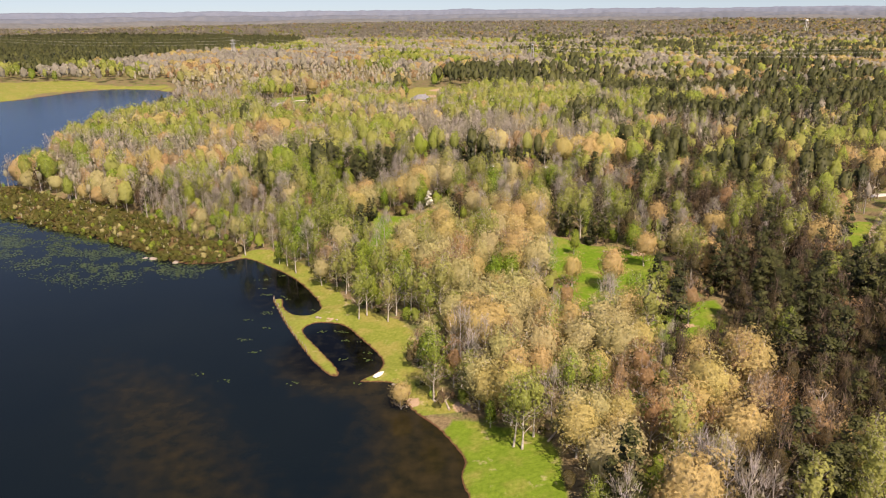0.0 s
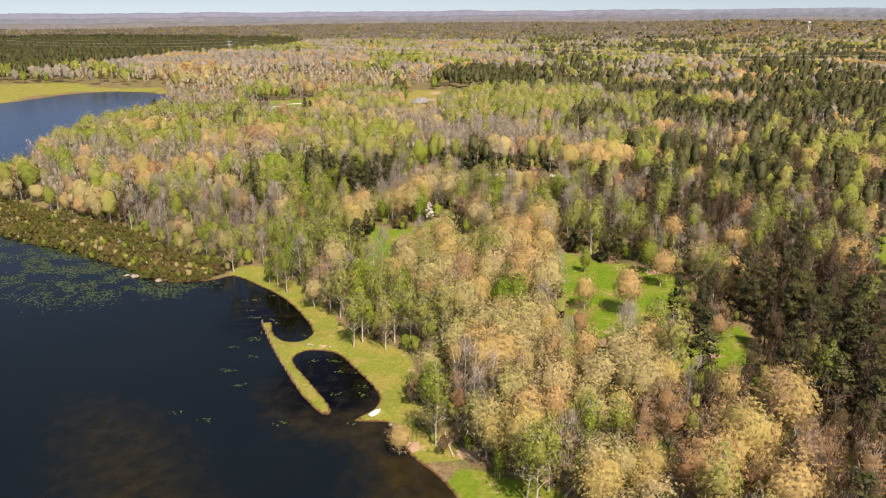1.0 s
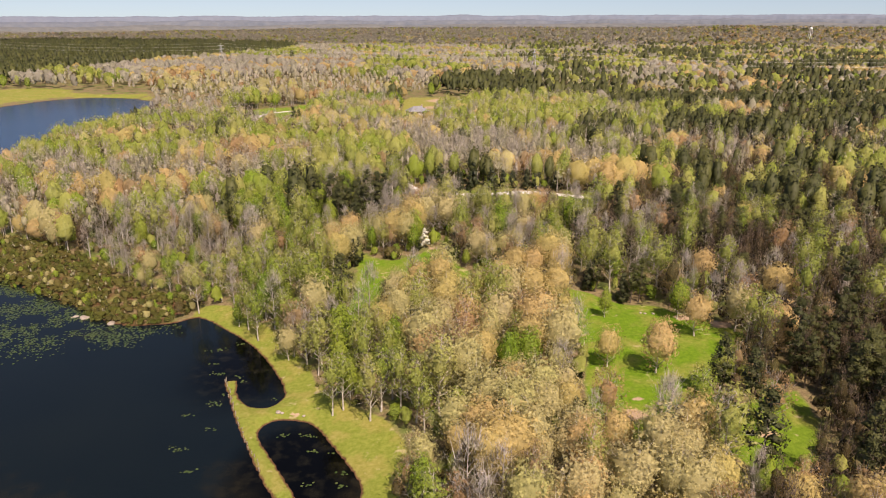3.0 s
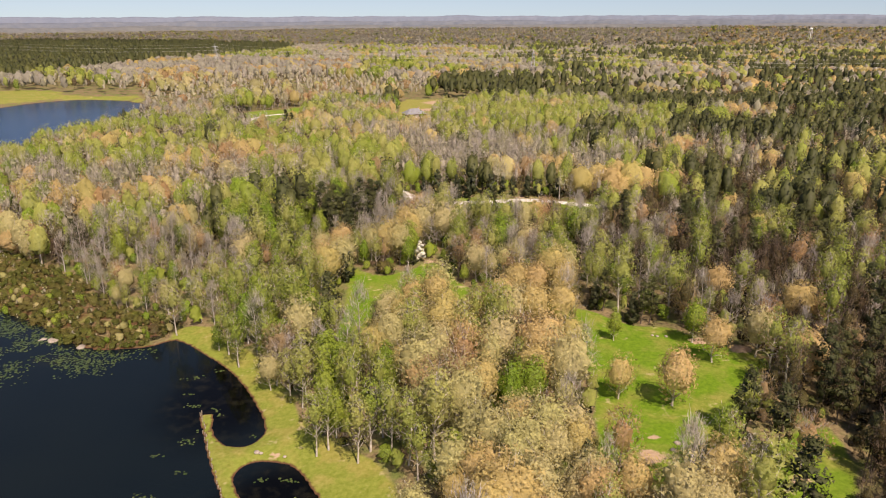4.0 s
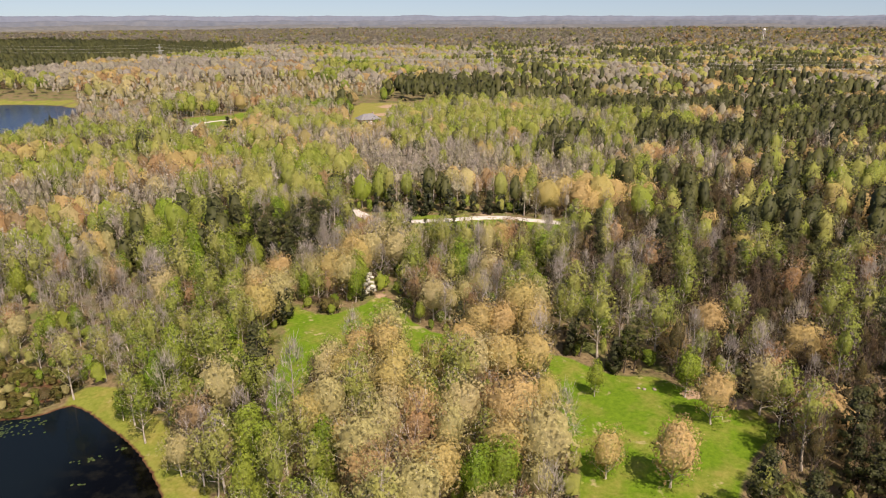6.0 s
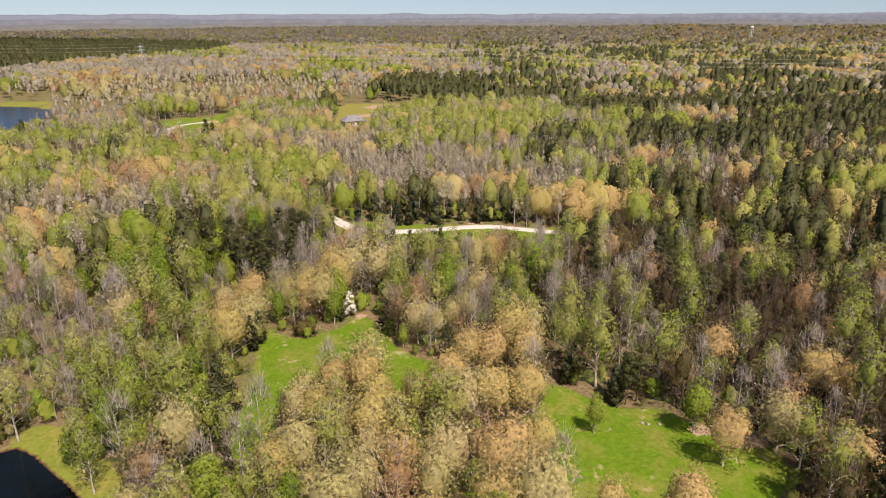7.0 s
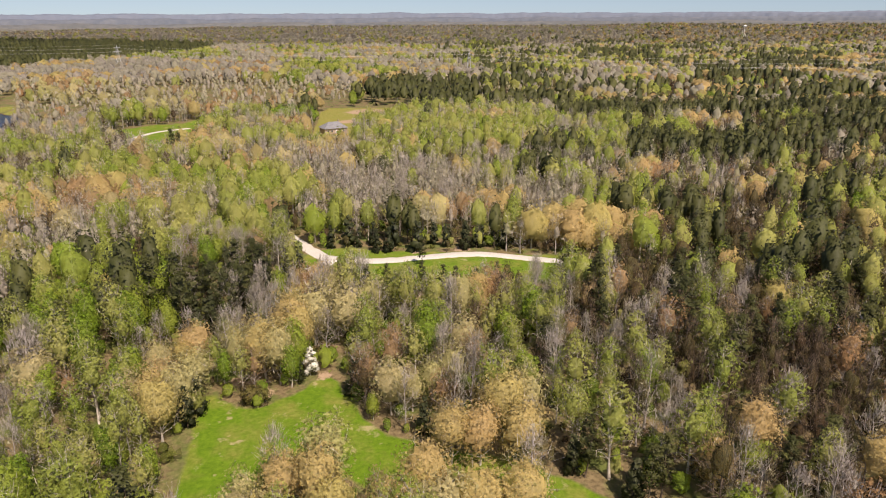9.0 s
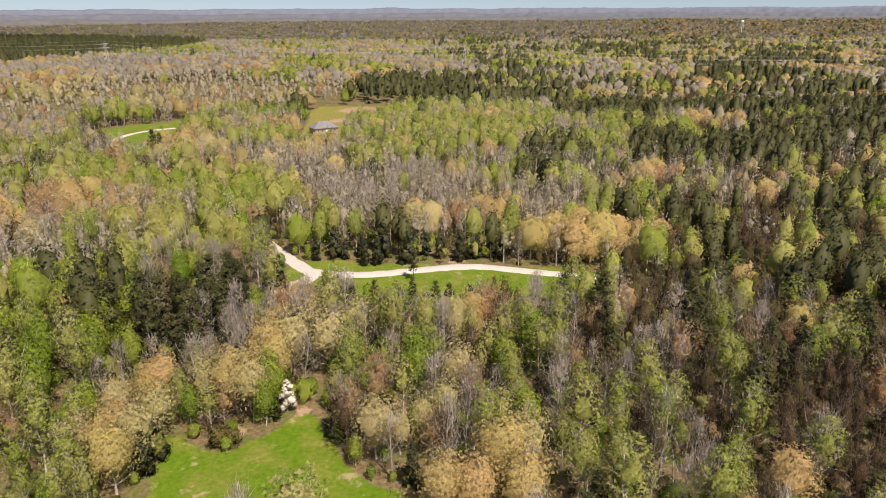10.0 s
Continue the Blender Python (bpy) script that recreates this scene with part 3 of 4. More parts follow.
g_lawn, g_dry = lawn_at(GX, GY)
g_marsh = smooth_step(4, -3, area_distance(MARSH, GX, GY)) * (g_lake > 0)
g_lawn, g_dry = np.maximum(g_lawn, 0.42 * g_marsh), np.where(g_marsh > 0.3, 0.45, g_dry)
EARTH = [(-16, 262, 4.2), (-3, 267.5, 2.0), (-12, 136, 3.0), (-6, 130, 2.6), (5, 127, 3.0), (38, 166, 3.2), (41, 172, 1.6), (70, 207, 3.5), (62, 211, 3.0), (-30, 171.5, 1.2),
         (111, 182, 5.0), (116, 170, 4.5), (126, 201, 3.0), (26, 119, 3.0), (21, 349, 3.0), (36, 349, 4.0), (62, 160, 2.2), (-20, 268, 4.0), (2, 690, 24.0), (-10, 640, 14.0)]
g_earth = np.zeros(GX.shape)
for ex, ey, er in EARTH:
    g_earth = np.maximum(g_earth, smooth_step(1.25, 0.35, np.hypot(GX - ex, (GY - ey) * 1.1) / er))
nx, ny = len(xs), len(ys)
ii = (np.arange(ny - 1)[:, None] * nx + np.arange(nx - 1)[None]).ravel()
g_tris = np.concatenate([np.stack([ii, ii + 1, ii + nx + 1], 1), np.stack([ii, ii + nx + 1, ii + nx], 1)])
ground = new("ground", mesh_from("ground", np.column_stack([GX, GY, g_z]), g_tris, [M_GROUND], smooth=True,
                                 more=(("lawn", g_lawn), ("dry", g_dry), ("earth", g_earth))))
tagged(ground, "rolling ground of leaf litter, mown grass and bare earth", "ground", kind="structure")


# ---- water ----
def water_sheet(name, x0, x1, y0, y1, step, shore, label, mat):
    wx, wy = np.meshgrid(np.arange(x0, x1 + step, step), np.arange(y0, y1 + step, step))
    n_x, n_y = wx.shape[1], wx.shape[0]
    wx, wy = wx.ravel(), wy.ravel()
    d = -area_distance(shore, wx, wy)
    band = np.exp(-(((wx + 52 + (wy - 115) * 0.62) / 14.0) ** 2)) * smooth_step(175, 120, wy) * smooth_step(20, 70, wy)
    shoal = np.clip(smooth_step(14, 2, d) * 0.75 + band * 0.55 + np.exp(-((wx + 2) ** 2 / 160 + (wy - 105) ** 2 / 500)) * 0.8, 0, 1)
    shoal *= smooth_step(24, 46, np.hypot(wx + 55, (wy - 192) * 0.8))
    shoal *= smooth_step(-190, -120, wx) * (wy < 215) + 0.25
    pool = smooth_step(16, 9, np.hypot(wx + 25, (wy - 155) * 0.85)) + smooth_step(19, 8, np.hypot(wx + 44, (wy - 196) * 0.7))
    i = (np.arange(n_y - 1)[:, None] * n_x + np.arange(n_x - 1)[None]).ravel()
    keep = d[i] > -2.5 * step
    i = i[keep]
    t = np.concatenate([np.stack([i, i + 1, i + n_x + 1], 1), np.stack([i, i + n_x + 1, i + n_x], 1)])
    me = mesh_from(name, np.column_stack([wx, wy, np.zeros(len(wx))]), t, [mat], smooth=True, more=(("shoal", shoal), ("pond", np.clip(pool, 0, 1))))
    bm = bmesh.new()
    bm.from_mesh(me)
    bmesh.ops.delete(bm, geom=[v for v in bm.verts if not v.link_faces], context="VERTS")
    bm.to_mesh(me)
    bm.free()
    return tagged(new(name, me), label, "lake", kind="structure")


water_sheet("water_lake", -560, 40, -320, 310, 5.0, SHORE_S, "dark blue lake water with brown shallows along the bank", M_WATER)
water_sheet("water_far_lake", -700, -190, 310, 750, 15.0, SHORE_N, "lake water beyond the wooded point, reflected sky blue put into its colour", M_WATER_FAR)


# ---- roads ----
def road_strip(name, line, width, label, lift=0.06, mat=None):
    a = unit(np.gradient(line, axis=0))
    side = np.column_stack([-a[:, 1], a[:, 0]])
    rows = []
    for k, off in enumerate((-0.55, -0.42, 0.0, 0.42, 0.55)):
        w = off * width * (1 + 0.12 * ripple(line[:, 0] + 13 * k, line[:, 1], 9, 8 + k))
        q = line + side * w[:, None]
        z = land_height(q[:, 0], q[:, 1]) + lift + (0.10 if abs(off) < 0.5 else -0.12) + (0.05 if off == 0 else 0)
        rows.append(np.column_stack([q, z]))
    v = np.stack(rows, 1).reshape(-1, 3)
    n = len(line)
    i = (np.arange(n - 1)[:, None] * 5 + np.arange(4)[None]).ravel()
    t = np.concatenate([np.stack([i, i + 1, i + 6], 1), np.stack([i, i + 6, i + 5], 1)])
    return tagged(new(name, mesh_from(name, v, t, [mat or M_GRAVEL], smooth=True)), label, "road", kind="structure")


road_strip("road_main", ROAD_LINES["main"], 4.6, "pale gravel drive curving past a grassy verge")
road_strip("road_west", ROAD_LINES["west"], 4.4, "pale gravel drive branching off into the woods", 0.10)
road_strip("road_east", ROAD_LINES["east"], 2.6, "sandy track under pine trees", 0.06, M_SAND)
road_strip("road_north", ROAD_LINES["north"], 4.2, "pale gravel track across a meadow", 0.08)

# ---- woods: where what grows ----
NAMES = ["shrub", "cedar", "pine", "maple", "poplar", "thicket", "bare", "winter", "pale", "oak", "russet"]
PINE_WEST = smooth_line([(-1050, 1560), (-510, 830), (-455, 880), (-425, 950), (-400, 1150), (-300, 1560), (-760, 2000), (-1200, 2000)], 3, True)
PINE_MID = smooth_line([(-6, 662), (-2, 800), (30, 830), (98, 800), (75, 668), (40, 652)], 3, True)
# patches: x, y, half-width, half-depth, and the kinds that grow there
PATCHES = [
    (8, 190, 26, 46, "oak 4.5 pale 3 poplar 2.6 russet 1.4 bare .8 maple 1.6"),
    (28, 128, 20, 30, "oak 5 pale 3 poplar 1.6 maple 1.2 bare .7 russet 1"),
    (-17, 184, 11, 16, "maple 4 poplar 5 bare .6"),
    (-40, 238, 22, 26, "poplar 6 maple 4 bare .7 oak 1"),
    (-45, 280, 30, 22, "poplar 3 maple 5 bare 1.2 oak 1.8"),
    (-80, 258, 28, 30, "bare 4 poplar 2.4 pale 2.4 maple 1.2 russet 1"),
    (-150, 350, 60, 50, "oak 2.6 poplar 1.6 maple 1.6 bare 3 russet 2.2"),
    (-62, 300, 26, 26, "pine 2 maple 4 poplar 2.5 cedar 1.5 oak 1.5 bare 1"),
    (-30, 305, 16, 24, "cedar 5 pine 3 bare 2 oak 1"),
    (-33, 262, 6, 16, "oak 4 cedar 1.4 pale 2"),
    (-14, 285, 14, 20, "oak 4 bare 2.5 maple 2 pale 2 russet 1"),
    (15, 278, 14, 32, "maple 2 pale 2 russet 2 poplar 3 bare 2"),
    (24, 309, 24, 8, "pine 6 cedar 2 poplar 1"),
    (30, 236, 9, 10, "oak 6 pale 2 bare 1"),
    (48, 275, 18, 42, "poplar 3.6 bare 3.4 thicket 2.2 maple 2 pine 1 russet 1.6"),
    # eastern patches hold more pine and thicket, partly to darken that side
    (75, 290, 22, 36, "pine 3.6 thicket 3.4 bare 3 poplar 1.8 russet 1.2"),
    (80, 235, 24, 30, "thicket 2.4 bare 3 poplar 2.6 pine 1.8 russet 1.6 maple .8 oak .4"),
    (112, 235, 42, 50, "pine 3 thicket 4.6 bare 1.8 poplar 1.8 russet 1.8 oak .5"),
    (88, 162, 32, 38, "pine 5 thicket 5 poplar .4 russet .8"),
    (80, 115, 36, 28, "pine 5 thicket 5 russet 1.2 poplar .4 oak .3"),
    (52, 116, 17, 22, "russet 5 oak 2 pale .6 maple 1.2 thicket 2"),
    (20, 353, 40, 6, "cedar 4 pine 2 bare 2 pale .5 thicket 1"),
    (80, 352, 24, 10, "oak 6 cedar 1"),
    (40, 420, 80, 48, "bare 6 poplar 2 oak .6 pine .6"),
    (-55, 400, 40, 50, "oak 1.2 russet 1.4 bare 3.4 poplar 2.8 maple 2"),
    (-45, 520, 55, 50, "oak 2.4 russet 2 bare 3.4 poplar 1.4 pale .8"),
    (150, 330, 65, 60, "pine 5 thicket 5 bare 1.2 poplar 1.2 oak .8"),
    (185, 326, 22, 9, "oak 5"),
    (-25, 640, 70, 22, "pine 2 maple 3 oak 1 poplar 1"),
    (-170, 760, 200, 110, "bare 6 russet 2 pale 1 poplar 1"),
    (-300, 1000, 180, 150, "russet 1.8 oak 1.2 winter 5 bare 1"),
    (60, 560, 110, 90, "poplar 5 bare 3 oak 1 maple 1 pine .5"),
]


def weights(text):
    w = np.zeros(len(NAMES))
    it = text.split()
    for k, v in zip(it[::2], it[1::2]):
        w[NAMES.index(k)] = float(v)
    return w / w.sum()


def kinds_at(x, y, rng):
    """A kind for each tree of the woods."""
    n = len(x)
    far = np.hypot(x, y)
    left = smooth_step(60, -80, x - (y - 300) * 0.12)
    w = np.tile(weights("poplar 2.8 bare 4 oak 1.0 maple 1 pine .7 russet .8 thicket .8 pale .5"), (n, 1))
    w = w * (1 - left[:, None]) + left[:, None] * weights("poplar 3 bare 3 oak 1.5 maple 3 russet 1.3 pale 1 thicket .9 pine .2")
    belt = 0.9 * ripple(x * 0.24, y, 105, 21) + 0.2 * ripple(x * 0.4, y, 44, 22)
    piney = smooth_step(0.0, 0.07, belt - 0.2 + 0.12 * smooth_step(120, 420, x)) * smooth_step(20, 130, x - (y - 420) * 0.06) * smooth_step(330, 460, y) * smooth_step(2300, 1500, y)
    # the east gets darker kinds, which put its shade into the tree colours
    east = smooth_step(0.22, 0.42, x / (y + 60)) * smooth_step(300, 420, y) * smooth_step(1500, 900, y) * 0.75
    w = w * (1 - east[:, None]) + east[:, None] * weights("pine 3.2 thicket 5.5 russet 2 poplar 1.6 oak 1 maple .4")
    piney = np.maximum(piney, smooth_step(0.8, 1.05, belt) * smooth_step(700, 1000, y) * smooth_step(2600, 1600, y) * 0.8)
    w = w * (1 - piney[:, None]) + piney[:, None] * weights("pine 9.5 thicket .5")
    tan = smooth_step(0.25, 0.7, ripple(x * 0.4, y, 260, 23)) * smooth_step(500, 900, y) * (1 - piney)
    w = w * (1 - 0.4 * tan[:, None]) + 0.4 * tan[:, None] * weights("oak 3 russet 3 pale 1")
    # woods shift to haze-grey trees with distance, so the haze is colour only
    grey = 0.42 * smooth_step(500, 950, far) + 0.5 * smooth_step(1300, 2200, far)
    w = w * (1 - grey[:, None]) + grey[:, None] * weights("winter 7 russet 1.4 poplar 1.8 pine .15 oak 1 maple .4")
    # far eastern trees lean to dark kinds too, to dim that side
    east_dim = smooth_step(0.2, 0.4, x / (y + 60)) * smooth_step(450, 700, y) * (1 - piney) * 0.7
    w = w * (1 - east_dim[:, None]) + east_dim[:, None] * weights("russet 4 oak 2.4 thicket 4 pine 1.5 poplar 1.5 winter 1")
    for px, py, ax, ay, text in PATCHES:
        q = np.hypot((x - px) / ax, (y - py) / ay) + 0.18 * ripple(x, y, max(ax, 12), 31)
        s = smooth_step(1.15, 0.8, q)[:, None]
        w = w * (1 - s) + s * weights(text)
    for line in (PINE_WEST, PINE_MID):
        s = smooth_step(6, -6, area_distance(line, x, y))[:, None]
        w = w * (1 - s) + s * weights("pine 1")
    c = np.cumsum(w, 1)
    smooth = 0.5 + 0.47 * (ripple(x, y, 30, 51) * smooth_step(380, 310, y) + ripple(x * 0.5, y, 62, 53) * smooth_step(310, 380, y) * smooth_step(1000, 600, y) + ripple(x * 0.45, y, 130, 52) * smooth_step(600, 1000, y))
    u = np.where(rng.uniform(0, 1, n) < 0.30 - 0.16 * smooth_step(290, 400, y), rng.uniform(0, 1, n), np.clip(smooth + rng.uniform(-0.06, 0.06, n), 0.001, 0.999))
    return (u[:, None] * c[:, -1:] > c).sum(1).clip(0, len(NAMES) - 1)


def spots(x0, x1, y0, y1, step, rng):
    gx, gy = np.meshgrid(np.arange(x0, x1, step), np.arange(y0, y1, step))
    gx = gx.astype(float)
    gx[1::2] += step / 2
    x = gx.ravel() + rng.uniform(-0.42, 0.42, gx.size) * step
    y = gy.ravel() + rng.uniform(-0.42, 0.42, gx.size) * step
    keep = (x > -0.70 * y - 30) & (x < 0.70 * y + 25)
    return x[keep], y[keep]


def wooded(x, y, margin):
    """Where trees stand: not in lakes, on lawns or on roads."""
    ok = lake_distance(x, y) > 1.5 + margin * 0.5
    for line, _ in LAWN_LINES.values():
        ok &= area_distance(line, x, y) > margin
    ok &= np.minimum(line_distance(ROAD_LINES["main"], x, y), line_distance(ROAD_LINES["east"], x, y)) > 3.0 + margin
    ok &= road_distance(x, y) > np.where((y > 372) & (y < 488), 0.3, 3.0 + margin)
    ok &= area_distance(MARSH, x, y) > 1.0
    ok &= ~((np.abs(x + 20) < 15) & (y > 520) & (y < 602))
    ok &= np.hypot((x + 5) / 13, (y - 330) / 17) > 1
    return ok


def stature(x, y, rng):
    s = rng.uniform(0.66, 1.16, len(x)) * (1 + 0.10 * ripple(x, y, 45, 41))
    s *= 1 - 0.42 * smooth_step(1.2, 0.7, np.hypot((x - 28) / 42, (y - 311) / 10))
    s *= 1 - 0.30 * smooth_step(1.2, 0.7, np.hypot((x + 110) / 60, (y - 245) / 26))
    s *= 1 - 0.35 * smooth_step(1.2, 0.6, np.hypot((x + 238) / 60, (y - 600) / 130))
    return s


def wood_stuff(name, x, y, kind, scale, level, label, rng, variants=4, rich=1.0):
    """Many trees as one object."""
    vs, fs, ms, ts, ls, n = [], [], [], [], [], 0
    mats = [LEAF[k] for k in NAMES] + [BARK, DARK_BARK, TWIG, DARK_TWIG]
    bark_slot = {BARK: len(NAMES), DARK_BARK: len(NAMES) + 1, TWIG: len(NAMES) + 2, DARK_TWIG: len(NAMES) + 3}
    z = land_height(x, y) - 0.15
    scale = scale * np.where(kind == NAMES.index("pine"), 1.2, 1.0)
    var = rng.integers(0, variants, len(x))
    turn = rng.uniform(0, 2 * np.pi, len(x))
    tone = rng.uniform(0, 1, len(x))
    slim = rng.uniform(0.72, 1.12, len(x))
    for k, nm in enumerate(NAMES):
        for v in range(variants):
            pick = np.nonzero((kind == k) & (var == v))[0]
            if not len(pick):
                continue
            trunk, wood, leaves, lay = tree_shape(nm, 1000 * k + 10 * v + level, level, rich)
            for (tv, tf), slot in ((trunk, bark_slot[WOOD_OF.get(nm, BARK)]), (wood, bark_slot[WOOD_OF.get(nm, BARK)]), (leaves, k)):
                if not len(tv) or (level > 1 and slot != k):
                    continue
                s, cth, sth = scale[pick], np.cos(turn[pick]), np.sin(turn[pick])
                hx = (s * slim[pick])[:, None]
                X = (tv[None, :, 0] * cth[:, None] - tv[None, :, 1] * sth[:, None]) * hx + x[pick][:, None]
                Y = (tv[None, :, 0] * sth[:, None] + tv[None, :, 1] * cth[:, None]) * hx + y[pick][:, None]
                Z = tv[None, :, 2] * s[:, None] + z[pick][:, None]
                vs.append(np.stack([X, Y, Z], 2).reshape(-1, 3))
                fs.append((tf[None] + (np.arange(len(pick)) * len(tv))[:, None, None]).reshape(-1, 3) + n)
                ms.append(np.full(len(pick) * len(tf), slot))
                ts.append(np.repeat(tone[pick], len(tv)))
                lv = lay if slot == k else np.tile([[0, 0, 1.0]], (len(tv), 1))
                ls.append(np.stack([lv[None, :, 0] * cth[:, None] - lv[None, :, 1] * sth[:, None], lv[None, :, 0] * sth[:, None] + lv[None, :, 1] * cth[:, None],
                                    np.tile(lv[None, :, 2], (len(pick), 1))], 2).reshape(-1, 3))
                n += len(pick) * len(tv)
    me = mesh_from(name, np.concatenate(vs), np.concatenate(fs), mats, np.concatenate(ms), np.concatenate(ts), lays=np.concatenate(ls))
    return tagged(new(name, me), label, "woodland", kind="stuff")


# ---- near trees, each one a thing ----
LABEL = {
    "oak": "spreading oak tree with tan spring catkins in the woods",
    "pale": "broad tree with pale buff new leaves among the woods",
    "poplar": "tall slim tree with yellow-green new leaves and a pale trunk",
    "maple": "leafy tree with fresh bright green spring leaves",
    "russet": "round-headed tree with russet brown spring buds",
    "winter": "leafless far-off tree, haze put into its grey twigs",
    "thicket": "bare brown tree with a dense tangle of dull twigs",
    "bare": "slender bare tree with grey twigs and few buds",
    "pine": "dark green pine tree with a bare lower trunk",
    "cedar": "dense dark evergreen cedar, broad at its foot",
    "shrub": "low brushy shrub with olive and brown leaves",
    "dogwood": "small dogwood tree covered in white blossom at the lawn's edge",
}


def tree_master(kind, seed):
    trunk, wood, leaves, lay = tree_shape(kind, seed, 0)
    bark = WOOD_OF.get(kind, BARK)
    root = new("shrub" if kind == "shrub" else ("dogwood_tree" if kind == "dogwood" else {"pale": "buff", "thicket": "twiggy", "winter": "grey"}.get(kind, kind) + "_tree"))
    for part_name, (v, f), mt, lv in (("trunk", trunk, bark, None), ("branch_work", wood, bark, None), ("crown", leaves, LEAF[kind], lay)):
        ob = new(part_name, mesh_from(part_name, v, f, [mt], lays=lv))
        ob.parent = root
        if part_name != "trunk":
            tagged(ob, kind="stuff")
    return tagged(root, LABEL[kind], "shrub" if kind == "shrub" else "tree", group=LABEL[kind].split(" with")[0] + "s")


MASTERS = {}


def plant(kind, x, y, z, s, turn, v, slim=1.0):
    key = (kind, v)
    m = pose(x, y, z, 0, 0, turn)
    if key not in MASTERS:
        ob = MASTERS[key] = tree_master(kind, 77 + 13 * v + 101 * sorted(KIND).index(kind))
        ob.matrix_basis = m
    else:
        ob = copy_thing(MASTERS[key], m)
    ob.scale = (s * slim, s * slim, s)
    return ob


# trees that stand by themselves: kind, x, y, size
ALONE = [
    ("maple", 42, 212, 0.62), ("oak", 47, 183, 0.95), ("oak", 37, 186, 0.72), ("oak", 61, 200, 0.85), ("maple", 60, 210, 0.95),
    ("russet", 31, 161, 1.0), ("cedar", 25.5, 161, 0.72), ("cedar", 30, 181, 0.5), ("oak", 44, 151, 1.05), ("pine", 56, 171, 0.95), ("pine", 60, 166, 0.9),
    ("pine", 51, 221.5, 0.7), ("pine", 53.5, 222.5, 0.8), ("cedar", 49, 222.5, 0.85), ("pine", 43, 229, 0.75), ("cedar", 41, 230, 0.8), ("oak", 23, 216, 1.05), ("oak", 30, 217, 1.0), ("shrub", 28, 208, 1.2), ("shrub", 25, 209, 1.1),
    ("pale", -36, 195, 0.7), ("bare", -35, 196.5, 0.75), ("poplar", -50, 212, 0.85), ("maple", -53, 214, 0.6), ("poplar", -46, 206, 0.85), ("bare", -58, 227, 0.8), ("poplar", -62, 229, 0.8), ("maple", -40, 212, 0.8),
    ("poplar", -22, 171, 0.85), ("poplar", -20, 172.5, 0.9), ("maple", -19, 176, 0.8), ("poplar", -14, 168, 0.9), ("poplar", -12, 171, 0.95), ("bare", -10, 175, 0.85),
    ("poplar", 14, 112.5, 0.95), ("poplar", 15.5, 111.5, 1.0), ("poplar", 18, 115, 0.95), ("bare", 22, 119, 0.9), ("poplar", 25, 120, 0.95),
    ("pale", 27, 98, 0.95), ("pale", 31.5, 101, 0.95), ("maple", 10, 119, 0.45), ("cedar", 25, 92, 0.75),
    ("dogwood", -6, 268.5, 1.0), ("shrub", -16.5, 258, 1.35), ("shrub", -15, 258.5, 1.2), ("oak", -31, 247, 1.0), ("cedar", -27.5, 251, 0.9), ("cedar", -26.5, 256, 0.8),
    ("cedar", 3.5, 260, 0.8), ("maple", 7.5, 250.5, 0.5), ("cedar", 17, 244, 0.8), ("pale", 11, 252, 1.0), ("russet", 6, 257, 0.95),
    ("maple", -9.5, 264, 0.8), ("russet", -17, 264, 0.75), ("bare", -3, 276, 0.95), ("cedar", -8, 266, 0.55),
    ("maple", -2, 326, 0.62), ("pine", 22, 335, 0.55), ("cedar", 12, 348.5, 0.85), ("cedar", 8, 348, 0.8), ("cedar", -7, 354, 0.75), ("cedar", 37, 348.5, 0.95),
    ("cedar", 50, 350, 0.9), ("cedar", 5, 319, 0.6), ("cedar", -15, 331, 0.95), ("cedar", -18, 326, 1.0), ("cedar", -22, 317, 1.05), ("cedar", -27, 308, 1.05),
    ("pine", -96, 499, 1.05), ("pine", -92, 497, 1.0), ("oak", -8, 128, 0.55), ("pale", -2, 133, 0.6), ("russet", 3, 134, 0.9), ("poplar", 6, 127, 0.8),
    ("russet", 62, 161, 0.95), ("poplar", 72, 196, 0.95), ("pale", 72, 203, 1.0), ("russet", 75, 196, 0.8), ("pale", 3, 156, 1.0), ("cedar", 12, 172, 0.75),
    ("oak", 2, 218, 0.9), ("oak", 9, 214, 0.9), ("pale", -4, 210, 0.9), ("oak", -9, 216, 0.8), ("oak", 21, 235, 0.95), ("oak", 26, 234, 0.95), ("oak", 33, 233, 1.0),
]
rng = np.random.default_rng(11)
al = np.array([(a[1], a[2], a[3]) for a in ALONE])
az = land_height(al[:, 0], al[:, 1]) - 0.1
for (kind, x, y, s), z in zip(ALONE, az):
    plant(kind, x, y, z, s, rng.uniform(0, 360), int(rng.integers(0, 4)))

NEAR_END = 292
nx_, ny_ = spots(-125, 135, 84, NEAR_END, 5.6, rng)
rx_, ry_ = spots(-50, 60, NEAR_END, 345, 5.6, rng)
nx_, ny_ = np.concatenate([nx_, rx_]), np.concatenate([ny_, ry_])
ok = wooded(nx_, ny_, 0.7)
for ax_, ay_, as_ in al:
    ok &= np.hypot(nx_ - ax_, ny_ - ay_) > 3.2 * max(as_, 0.6)
nx_, ny_ = nx_[ok], ny_[ok]
kn, sc, nz = kinds_at(nx_, ny_, rng), stature(nx_, ny_, rng), land_height(nx_, ny_) - 0.1
